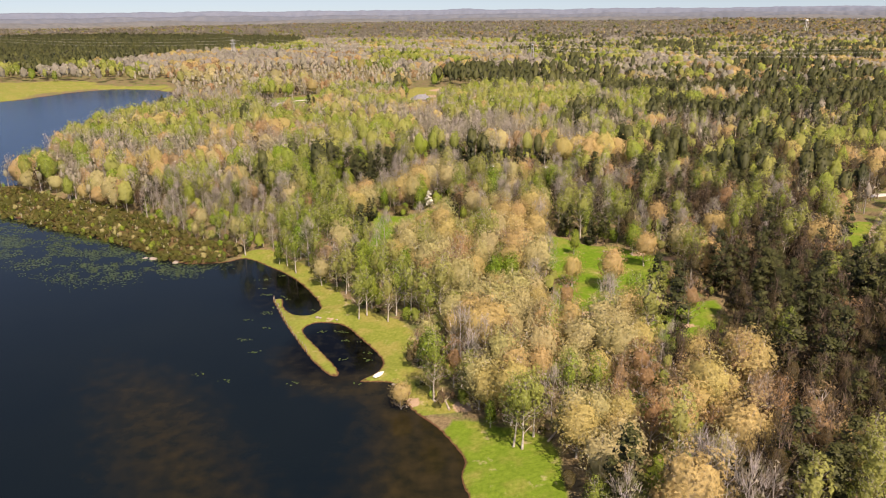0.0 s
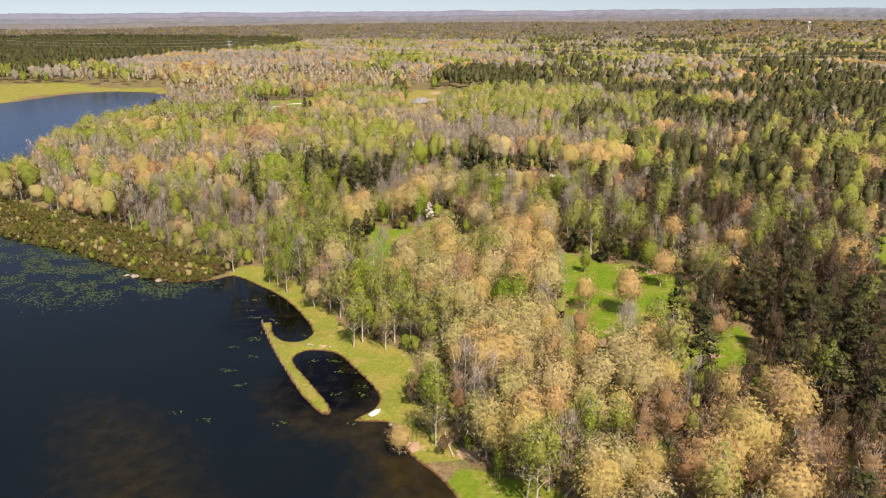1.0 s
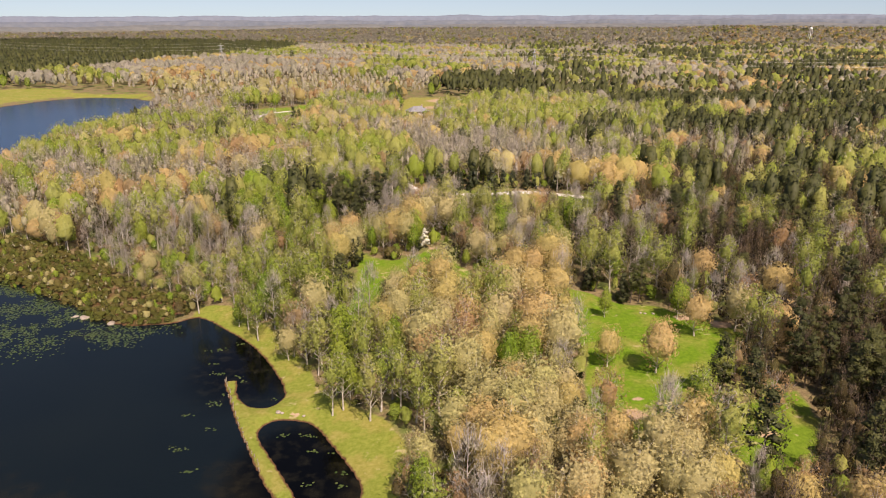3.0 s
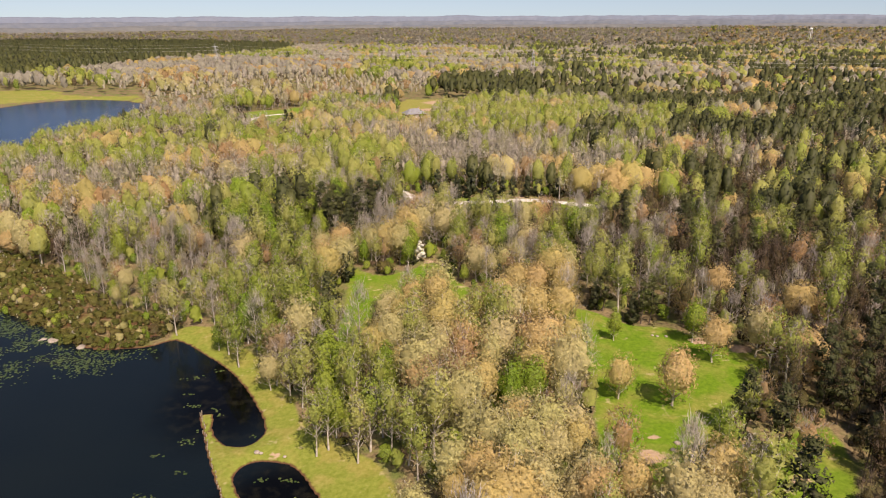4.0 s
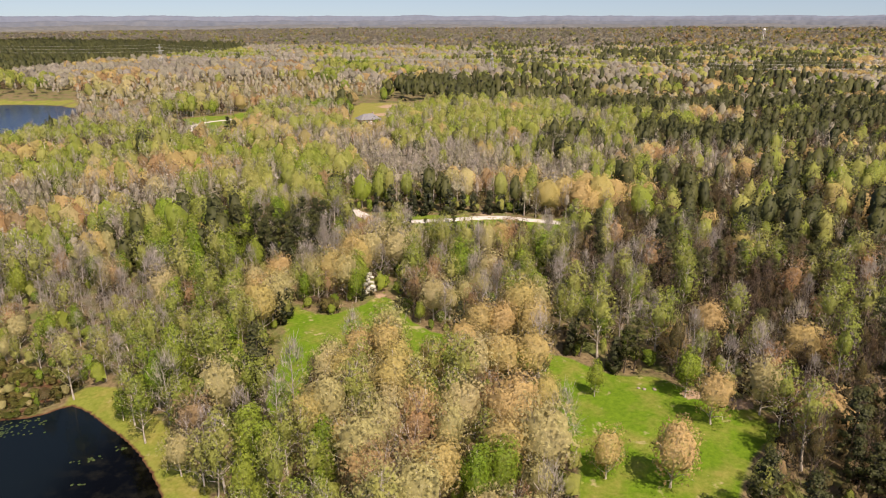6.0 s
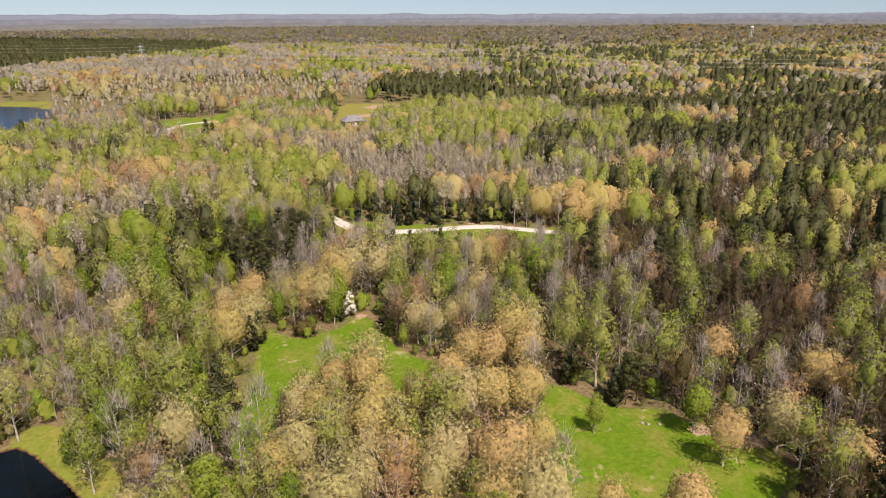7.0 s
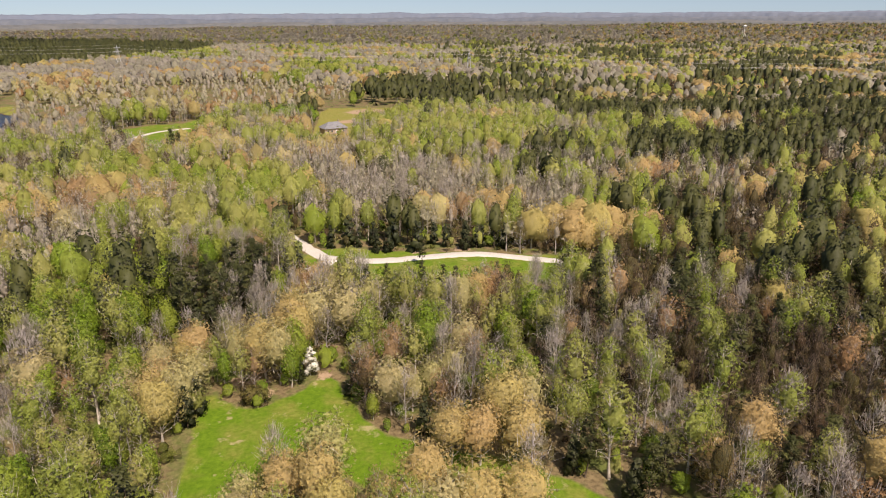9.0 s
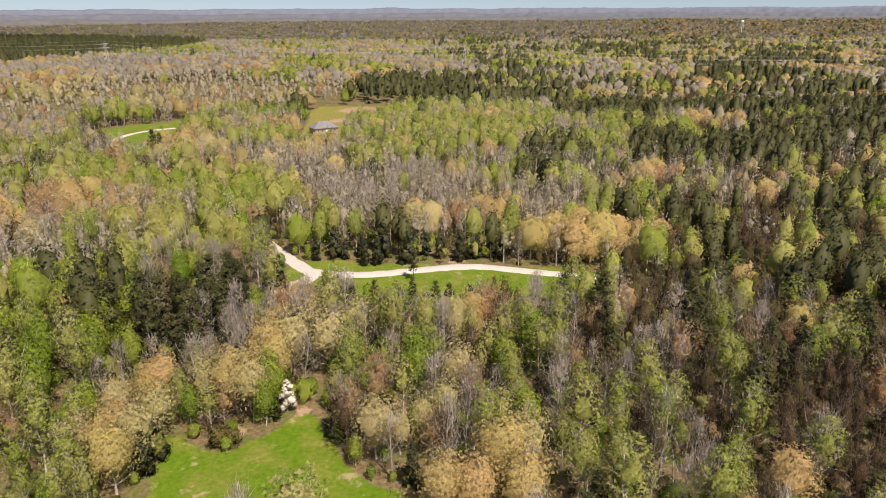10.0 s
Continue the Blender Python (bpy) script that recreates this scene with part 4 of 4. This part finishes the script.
# denser pines by the eastern tracks
for x0, x1, y0, y1, step in ((76, 150, 100, 205, 6.2), (70, 140, 262, 322, 6.0)):
    ex_, ey_ = spots(x0, x1, y0, y1, step, rng)
    ok = wooded(ex_, ey_, 1.2)
    ex_, ey_ = ex_[ok], ey_[ok]
    nx_, ny_ = np.concatenate([nx_, ex_]), np.concatenate([ny_, ey_])
    kn = np.concatenate([kn, np.where(rng.uniform(0, 1, len(ex_)) < 0.4, NAMES.index("pine"), NAMES.index("thicket"))])
    sc = np.concatenate([sc, rng.uniform(0.6, 0.95, len(ex_))])
    nz = land_height(nx_, ny_) - 0.1
count = {}
left_over = []
for i in np.argsort(ny_ + 0.3 * np.abs(nx_)):
    nm = NAMES[kn[i]]
    count[nm] = count.get(nm, 0) + 1
    if count[nm] > 280:
        left_over.append(i)
        continue
    plant(nm, nx_[i], ny_[i], nz[i], sc[i], rng.uniform(0, 360), int(rng.integers(0, 5)), rng.uniform(0.85, 1.15))

# ---- woods beyond, as stuff ----
parts_x, parts_y, parts_k, parts_s = [nx_[left_over]], [ny_[left_over]], [kn[left_over]], [sc[left_over]]
for x0, x1, y0, y1 in ((-420, -125, 84, NEAR_END), (135, 260, 84, NEAR_END), (-520, 520, NEAR_END, 660)):
    mx, my = spots(x0, x1, y0, y1, 5.6, rng)
    ok = wooded(mx, my, 1.2) & ~((np.abs(mx - 5) < 55) & (my >= NEAR_END) & (my < 345))
    mx, my = mx[ok], my[ok]
    parts_x.append(mx), parts_y.append(my), parts_k.append(kinds_at(mx, my, rng)), parts_s.append(stature(mx, my, rng))
wx, wy, wk, ws = (np.concatenate(p) for p in (parts_x, parts_y, parts_k, parts_s))
for name, near, rich in (("edge_woods", np.hypot(wx, wy - 100) < 325, 2.3), ("woods", np.hypot(wx, wy - 100) >= 325, 1.0)):
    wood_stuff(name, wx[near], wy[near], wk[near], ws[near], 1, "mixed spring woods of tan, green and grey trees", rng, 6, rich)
fx, fy = spots(-1200, 1200, 660, 1650, 11, rng)
ok = wooded(fx, fy, 2.0)
fx, fy = fx[ok], fy[ok]
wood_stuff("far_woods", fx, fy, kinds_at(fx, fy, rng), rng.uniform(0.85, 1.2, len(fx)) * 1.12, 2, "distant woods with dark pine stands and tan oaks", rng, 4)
vx, vy = spots(-2700, 2700, 1650, 3500, 21, rng)
ok = np.hypot(vx, vy - 75) < 3500
vx, vy = vx[ok], vy[ok]
wood_stuff("horizon_woods", vx, vy, kinds_at(vx, vy, rng), rng.uniform(0.85, 1.1, len(vx)) * 1.25, 3, "grey woods along the horizon, haze put into their colour", rng, 4)

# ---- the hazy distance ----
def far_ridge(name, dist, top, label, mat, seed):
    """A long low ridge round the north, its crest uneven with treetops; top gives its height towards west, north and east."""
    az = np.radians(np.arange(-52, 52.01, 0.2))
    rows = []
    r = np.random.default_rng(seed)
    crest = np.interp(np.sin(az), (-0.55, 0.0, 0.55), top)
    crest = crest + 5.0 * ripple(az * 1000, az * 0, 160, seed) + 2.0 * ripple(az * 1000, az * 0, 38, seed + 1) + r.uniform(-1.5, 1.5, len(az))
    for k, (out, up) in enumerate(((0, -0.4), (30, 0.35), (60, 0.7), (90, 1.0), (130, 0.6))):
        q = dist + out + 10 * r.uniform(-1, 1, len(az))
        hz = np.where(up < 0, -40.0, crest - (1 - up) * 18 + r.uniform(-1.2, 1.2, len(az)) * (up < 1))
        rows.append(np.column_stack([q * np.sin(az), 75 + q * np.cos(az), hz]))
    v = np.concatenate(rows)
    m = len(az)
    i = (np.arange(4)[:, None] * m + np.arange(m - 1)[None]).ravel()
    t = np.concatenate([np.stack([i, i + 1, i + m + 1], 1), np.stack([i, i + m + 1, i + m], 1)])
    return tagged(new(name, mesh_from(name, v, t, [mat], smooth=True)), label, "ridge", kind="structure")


# haze is painted into the ridges: base colours turn bluer and paler with distance
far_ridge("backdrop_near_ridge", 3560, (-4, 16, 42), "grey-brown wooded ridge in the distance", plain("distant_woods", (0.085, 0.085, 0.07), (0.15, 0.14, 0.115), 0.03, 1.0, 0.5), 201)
far_ridge("backdrop_middle_ridge", 3900, (10, 32, 60), "wooded ridge far away, painted hazy grey", plain("hazy_woods", (0.08, 0.088, 0.092), (0.135, 0.135, 0.13), 0.025, 1.0, 0.5), 211)
far_ridge("backdrop_hazy_ridge", 4300, (28, 51, 81), "wooded ridge far away, painted hazy grey-blue", plain("blue_hazy_woods", (0.085, 0.102, 0.13), (0.13, 0.142, 0.16), 0.02, 1.0, 0.5), 231)
far_ridge("backdrop_far_ridge", 4700, (53, 77, 106), "wooded ridge along the horizon, painted pale blue for haze", plain("pale_hazy_woods", (0.11, 0.135, 0.18), (0.145, 0.165, 0.205), 0.015, 1.0, 0.5), 221)

# ---- marsh and undergrowth ----
sx, sy = spots(-262, -60, 210, 334, 1.75, rng)
ok = (area_distance(MARSH, sx, sy) < 2.0) & (lake_distance(sx, sy) > -1.2)
ok &= ripple(sx, sy, 16, 61) > -0.62
sx, sy = sx[ok], sy[ok]
mk = rng.choice([NAMES.index(k) for k in ("shrub", "maple", "bare", "pale")], len(sx), p=(0.84, 0.05, 0.08, 0.03))
wood_stuff("marsh_shrubs", sx, sy, mk, rng.uniform(0.25, 0.75, len(sx)) * np.where(mk == NAMES.index("shrub"), 1.0, 0.35), 2, "low olive and brown marsh shrubs along the lake", rng, 4)
ux, uy = spots(-150, 150, 92, 385, 4.8, rng)
ok = wooded(ux, uy, -0.4)
ux, uy = ux[ok], uy[ok]
# extra dark brush in the east, added to shade the ground there
ex_, ey_ = spots(62, 150, 92, 300, 4.0, rng)
ok = wooded(ex_, ey_, 0.6)
ux, uy = np.concatenate([ux, ex_[ok]]), np.concatenate([uy, ey_[ok]])
low = rng.uniform(0, 1, len(ux)) + 0.6 * smooth_step(55, 80, ux)
uk = np.select([low < 0.35, low < 0.55, low < 0.75], [NAMES.index("maple"), NAMES.index("poplar"), NAMES.index("shrub")], NAMES.index("thicket"))
wood_stuff("undergrowth", ux, uy, uk, rng.uniform(0.2, 0.5, len(ux)) * np.where(uk == NAMES.index("shrub"), 1.6, 1.0), 2, "brushy undergrowth and saplings on the forest floor", rng, 4)

# ---- lily pads ----
M_PAD = leaf_material("lily_pads", (0.030, 0.055, 0.014), (0.065, 0.085, 0.026), 0.05, 0, 0.35)


def lily_pads(name, x, y, label):
    n = len(x)
    r = rng.uniform(0.13, 0.32, n)
    ang = np.arange(6) * np.pi / 3
    ring = np.stack([np.cos(ang), np.sin(ang)], 1)[None] * r[:, None, None] * rng.uniform(0.8, 1.15, (n, 6, 1))
    v = np.concatenate([ring + np.stack([x, y], 1)[:, None], rng.uniform(0.012, 0.05, (n, 6, 1))], 2).reshape(-1, 3)
    f = (np.array([(0, 1, 2), (0, 2, 3), (0, 3, 4), (0, 4, 5)])[None] + (np.arange(n) * 6)[:, None, None]).reshape(-1, 3)
    lays = np.tile([[0, 0, 1.0]], (len(v), 1))
    return tagged(new(name, mesh_from(name, v, f, [M_PAD], tones=np.repeat(rng.uniform(0, 1, n), 6), lays=lays)), label, "lily pads", kind="stuff")


px, py = rng.uniform(-195, -60, 110000), rng.uniform(190, 290, 110000)
off = -lake_distance(px, py)
wide = 15 + 24 * smooth_step(-80, -120, px)
thick = smooth_step(-0.6, 0.4, ripple(px, py, 22, 71) + 0.6 * ripple(px, py, 6, 72)) * smooth_step(wide, wide * 0.55, off) * (off > 0.3) * smooth_step(-66, -84, px)
ok = rng.uniform(0, 1, len(px)) < thick * 0.55
lily_pads("lily_pads", px[ok], py[ok], "beds of green lily pads floating along the marsh")
cx, cy = rng.uniform(-56, -15, 44), rng.uniform(138, 212, 44)
px, py = np.repeat(cx, 8) + rng.normal(0, 0.8, 352), np.repeat(cy, 8) + rng.normal(0, 0.35, 352)
ok = lake_distance(px, py) < -0.8
lily_pads("scattered_pads", px[ok], py[ok], "small floating clusters of pale pads in the inlet")


# ---- things by the shore ----
def part(name, bm, material, parent=None, label="", smooth=False):
    me = bpy.data.meshes.new(name)
    bm.to_mesh(me)
    bm.free()
    me.materials.append(material)
    if smooth:
        for p in me.polygons:
            p.use_smooth = True
    ob = new(name, me)
    if parent:
        ob.parent = parent
    return tagged(ob, label)


def box(bm, x0, x1, y0, y1, z0, z1, bevel=0.0):
    m = Matrix.Translation(((x0 + x1) / 2, (y0 + y1) / 2, (z0 + z1) / 2)) @ Matrix.Diagonal((x1 - x0, y1 - y0, z1 - z0, 1))
    got = bmesh.ops.create_cube(bm, size=1, matrix=m)
    if bevel:
        edges = list({e for v in got["verts"] for e in v.link_edges})
        bmesh.ops.bevel(bm, geom=edges, offset=bevel, segments=1, affect="EDGES")
    return bm


def rod(bm, p, q, r0, r1=None, sides=6):
    p, q = Vector(p), Vector(q)
    d = q - p
    m = Matrix.Translation((p + q) / 2) @ d.to_track_quat("Z", "Y").to_matrix().to_4x4()
    bmesh.ops.create_cone(bm, cap_ends=True, segments=sides, radius1=r0, radius2=r0 if r1 is None else r1, depth=d.length, matrix=m)
    return bm


def height(x, y):
    return float(land_height(np.array([float(x)]), np.array([float(y)]))[0])


M_POST = plain("weathered_post_wood", (0.16, 0.12, 0.085), (0.36, 0.30, 0.23), 3.0)
M_WHITE = plain("worn_white_paint", (0.62, 0.60, 0.56), (0.80, 0.79, 0.76), 2.5, 0.5)
M_ROCK = plain("pale_field_stone", (0.17, 0.14, 0.11), (0.36, 0.31, 0.26), 1.4)
M_LOG = plain("bleached_log_wood", (0.30, 0.24, 0.18), (0.56, 0.48, 0.39), 1.6)

bank = smooth_line([(-48.3, 186.4), (-45.6, 180), (-42.6, 173), (-37.6, 163), (-32.5, 153.5)], 8)
for i, (bx, by) in enumerate(bank):
    bx, by = bx + rng.normal(0, 0.2), by + rng.normal(0, 0.2)
    bm = bmesh.new()
    hgt = 0.45 + 0.35 * rng.uniform()
    rod(bm, (0, 0, -0.5), (rng.normal(0, 0.05), rng.normal(0, 0.05), hgt), 0.13, 0.10, 7)
    ob = part("post", bm, M_POST)
    ob.matrix_basis = pose(bx, by, 0.12, 0, 0, rng.uniform(0, 360))
    tagged(ob, "short weathered wooden post along the grassy bank", "post", group="posts along the bank")


def upturned_boat():
    root = new("boat")
    bm = bmesh.new()
    rows = []
    for k in range(9):
        u = k / 8
        w = 0.62 * (1 - abs(2 * u - 0.9) ** 3 * 0.55)
        yv = (u - 0.5) * 3.1
        top = 0.42 - 0.1 * abs(2 * u - 1) ** 2
        rows.append([bm.verts.new(p) for p in ((-w, yv, 0.02), (-w * 0.8, yv, top * 0.85), (-w * 0.3, yv, top), (w * 0.3, yv, top), (w * 0.8, yv, top * 0.85), (w, yv, 0.02))])
    for a, b in zip(rows, rows[1:]):
        for i in range(5):
            bm.faces.new((a[i], a[i + 1], b[i + 1], b[i]))
    for r in (rows[0], rows[-1]):
        bm.faces.new(r)
    part("hull", bm, M_WHITE, root)
    bm = bmesh.new()
    rod(bm, (0, -1.4, 0.40), (0, 1.35, 0.41), 0.035)
    part("keel", bm, M_POST, root, "worn wooden keel strip")
    return tagged(root, "small white upturned rowing boat on the grass by the water", "boat")


boat = upturned_boat()
boat.matrix_basis = pose(-14.0, 141.5, height(-14, 141.5) - 0.02, 0, 0, -38)


def stone(size):
    bm = bmesh.new()
    bmesh.ops.create_icosphere(bm, subdivisions=2, radius=1)
    s = rng.uniform(0, 50)
    for v in bm.verts:
        v.co *= 1 + 0.3 * noise.noise(v.co * 1.4 + Vector((s, 0, 0)))
        v.co.z *= 0.55
    bmesh.ops.scale(bm, vec=(size, size * rng.uniform(0.7, 1.2), size), verts=bm.verts)
    return tagged(part("stone", bm, M_ROCK, smooth=True), "pale rounded stone in short grass, the largest standing for mud mounds", "stone", group="stones by the shore")


# the three largest, by the marsh, stand for low tan mud mounds
for x, y, sz in ((-33.5, 172.5, 0.55), (-32.6, 172.3, 0.4), (-9.3, 136.6, 0.8), (-8.2, 135.8, 0.6), (-10.4, 138.2, 0.5), (-7.0, 133.5, 0.7), (-100, 221.5, 1.6), (-97, 220.5, 1.9), (-88, 216.8, 1.2),
                 (44, 170, 0.7), (42.5, 168, 0.5), (48, 176, 0.4), (53, 214, 0.5), (52, 214.6, 0.4), (55, 213.6, 0.5), (-28, 171.4, 0.35)):
    st = stone(sz)
    st.matrix_basis = pose(x, y, height(x, y) + 0.1 * sz, 0, 0, rng.uniform(0, 360))


def fallen_log(length, radius):
    root = new("fallen_log")
    bm = bmesh.new()
    rod(bm, (0, 0, radius), (length, 0.3, radius * 0.7), radius, radius * 0.45, 8)
    part("trunk", bm, M_LOG, root)
    for k, (a, b) in enumerate(((0.55, 1.6), (0.7, -1.3), (0.85, 0.9))):
        bm = bmesh.new()
        rod(bm, (length * a, 0.2, radius), (length * a + 1.2, b, radius + 0.5 + 0.2 * k), radius * 0.35, 0.02, 5)
        part("limb", bm, M_LOG, root)
    return tagged(root, "pale bleached fallen tree trunk lying near the lake", "log")


for x, y, ang, ln in ((20.5, 113, 55, 7.5), (19, 116, 20, 5.0), (2, 126, 100, 5.0), (-1, 129, 60, 4.0)):
    lg = fallen_log(ln, 0.24)
    lg.matrix_basis = pose(x, y, height(x, y) - 0.03, 0, 0, ang)


# ---- house ----
M_ROOF = plain("grey_shingles", (0.13, 0.13, 0.14), (0.24, 0.24, 0.25), 1.2)
M_BRICK = plain("tan_brick_wall", (0.30, 0.21, 0.15), (0.46, 0.35, 0.27), 1.5)
M_GLASS, g_nt, g_b = nodes_of("window_glass", 0.06)
g_b.inputs["Base Color"].default_value = (0.02, 0.025, 0.03, 1)
M_TRIM = plain("white_trim", (0.66, 0.65, 0.62), (0.80, 0.79, 0.77), 1.0, 0.6)


def hip_roof(bm, hx, hy, z0, rise, ridge):
    v = [bm.verts.new(p) for p in ((-hx, -hy, z0), (hx, -hy, z0), (hx, hy, z0), (-hx, hy, z0), (-ridge, 0, z0 + rise), (ridge, 0, z0 + rise))]
    for f in ((0, 1, 5, 4), (1, 2, 5), (2, 3, 4, 5), (3, 0, 4), (3, 2, 1, 0)):
        bm.faces.new([v[i] for i in f])
    return bm


def house():
    root = new("house")
    part("wall", box(bmesh.new(), -7.5, 7.5, -5, 5, -0.6, 3.2), M_BRICK, root)
    part("roof", hip_roof(bmesh.new(), 8.2, 5.7, 3.15, 3.6, 3.2), M_ROOF, root, "grey shingled hip roof")
    part("chimney", box(bmesh.new(), 3.6, 4.5, 0.6, 1.5, 4.0, 7.6, 0.04), M_BRICK, root)
    part("door", box(bmesh.new(), -0.5, 0.5, -5.06, -4.98, 0.1, 2.15), M_TRIM, root, "white front door")
    for wx in (-5.4, -2.9, 2.4, 5.2):
        w = part("window", box(bmesh.new(), wx - 0.65, wx + 0.65, -5.05, -4.98, 0.95, 2.3), M_TRIM, root)
        part("pane", box(bmesh.new(), wx - 0.55, wx + 0.55, -5.075, -5.045, 1.05, 2.2), M_GLASS, w)
    return tagged(root, "single-storey brick house with a grey hip roof in a clearing", "house")


hs = house()
hs.matrix_basis = pose(-20, 588, height(-20, 588) + 0.6, 0, 0, 25)


# ---- power line and water tower ----
M_STEEL = plain("galvanised_steel", (0.42, 0.43, 0.44), (0.62, 0.63, 0.64), 0.8, 0.5, 0.01, 0.5)
M_WIRE = plain("aluminium_wire", (0.58, 0.58, 0.58), (0.70, 0.70, 0.70), 0.5, 0.5, 0.01, 0.3)


def pylon(tall):
    root = new("pylon")
    for sx_ in (-1, 1):
        for sy_ in (-1, 1):
            part("leg", rod(bmesh.new(), (sx_ * 3.2, sy_ * 3.2, -1), (sx_ * 0.7, sy_ * 0.7, tall), 0.22, 0.14, 5), M_STEEL, root)
    for k in range(6):
        za, zb = tall * k / 6, tall * (k + 1) / 6
        wa, wb = 3.2 - 2.5 * k / 6, 3.2 - 2.5 * (k + 1) / 6
        for a, b in (((-wa, -wa), (wb, -wb)), ((wa, -wa), (-wb, -wb)), ((-wa, wa), (wb, wb)), ((wa, wa), (-wb, wb))):
            part("brace", rod(bmesh.new(), (*a, za), (*b, zb), 0.09, None, 4), M_STEEL, root)
    for z, half in ((tall - 0.5, 6.5), (tall - 5.0, 8.0)):
        part("crossarm", box(bmesh.new(), -half, half, -0.45, 0.45, z - 0.35, z + 0.35), M_STEEL, root)
    part("peak", rod(bmesh.new(), (0, 0, tall - 0.5), (0, 0, tall + 3), 0.5, 0.08, 5), M_STEEL, root)
    return tagged(root, "grey steel lattice power pylon above the distant woods", "pylon", group="pylons of the power line")


LINE = [(-760, 1190), (-313, 1067), (112, 950), (560, 828)]
line_turn = math.degrees(math.atan2(-122, 447)) + 90
tops = []
base_pylon = None
for i, (x, y) in enumerate(LINE):
    z = height(x, y)
    m = pose(x, y, z, 0, 0, line_turn)
    if base_pylon is None:
        base_pylon = pylon(31.0)
        base_pylon.matrix_basis = m
    else:
        copy_thing(base_pylon, m)
    tops.append([m @ Vector(p) for p in ((-6.3, 0, 30.0), (6.3, 0, 30.0), (-7.8, 0, 25.5), (7.8, 0, 25.5), (0, 0, 33.9))])
for a, b in zip(tops, tops[1:]):
    for p, q in zip(a, b):
        cu = bpy.data.curves.new("power_cable", "CURVE")
        cu.dimensions, cu.bevel_depth, cu.bevel_resolution = "3D", 0.035, 0
        sp = cu.splines.new("POLY")
        sp.points.add(14)
        for k in range(15):
            u = k / 14
            pt = p.lerp(q, u)
            sp.points[k].co = (pt.x, pt.y, pt.z - 9.0 * 4 * u * (1 - u) * 0.6, 1)
        cu.materials.append(M_WIRE)
        tagged(new("power_cable", cu), "thin grey power cable sagging between two steel pylons", "cable", group="cables of the power line")


def water_tower():
    root = new("water_tower")
    bm = bmesh.new()
    bmesh.ops.create_uvsphere(bm, u_segments=20, v_segments=12, radius=6.5, matrix=Matrix.Translation((0, 0, 40)) @ Matrix.Diagonal((1, 1, 0.8, 1)))
    part("tank", bm, M_WHITE, root, "white painted tank", True)
    part("riser", rod(bmesh.new(), (0, 0, -1), (0, 0, 36), 1.4, 1.2, 10), M_WHITE, root)
    for k in range(6):
        a = k * math.pi / 3
        part("leg", rod(bmesh.new(), (8 * math.cos(a), 8 * math.sin(a), -1), (5.6 * math.cos(a), 5.6 * math.sin(a), 39), 0.4, 0.35, 6), M_WHITE, root)
    bm = bmesh.new()
    rod(bm, (0, 0, 39.6), (0, 0, 40.2), 7.4, 7.4, 20)
    part("walkway", bm, M_STEEL, root)
    return tagged(root, "white water tower rising above the far woods", "water tower")


wt = water_tower()
wt.matrix_basis = pose(926, 1905, height(926, 1905) + 14) @ Matrix.Scale(0.62, 4)
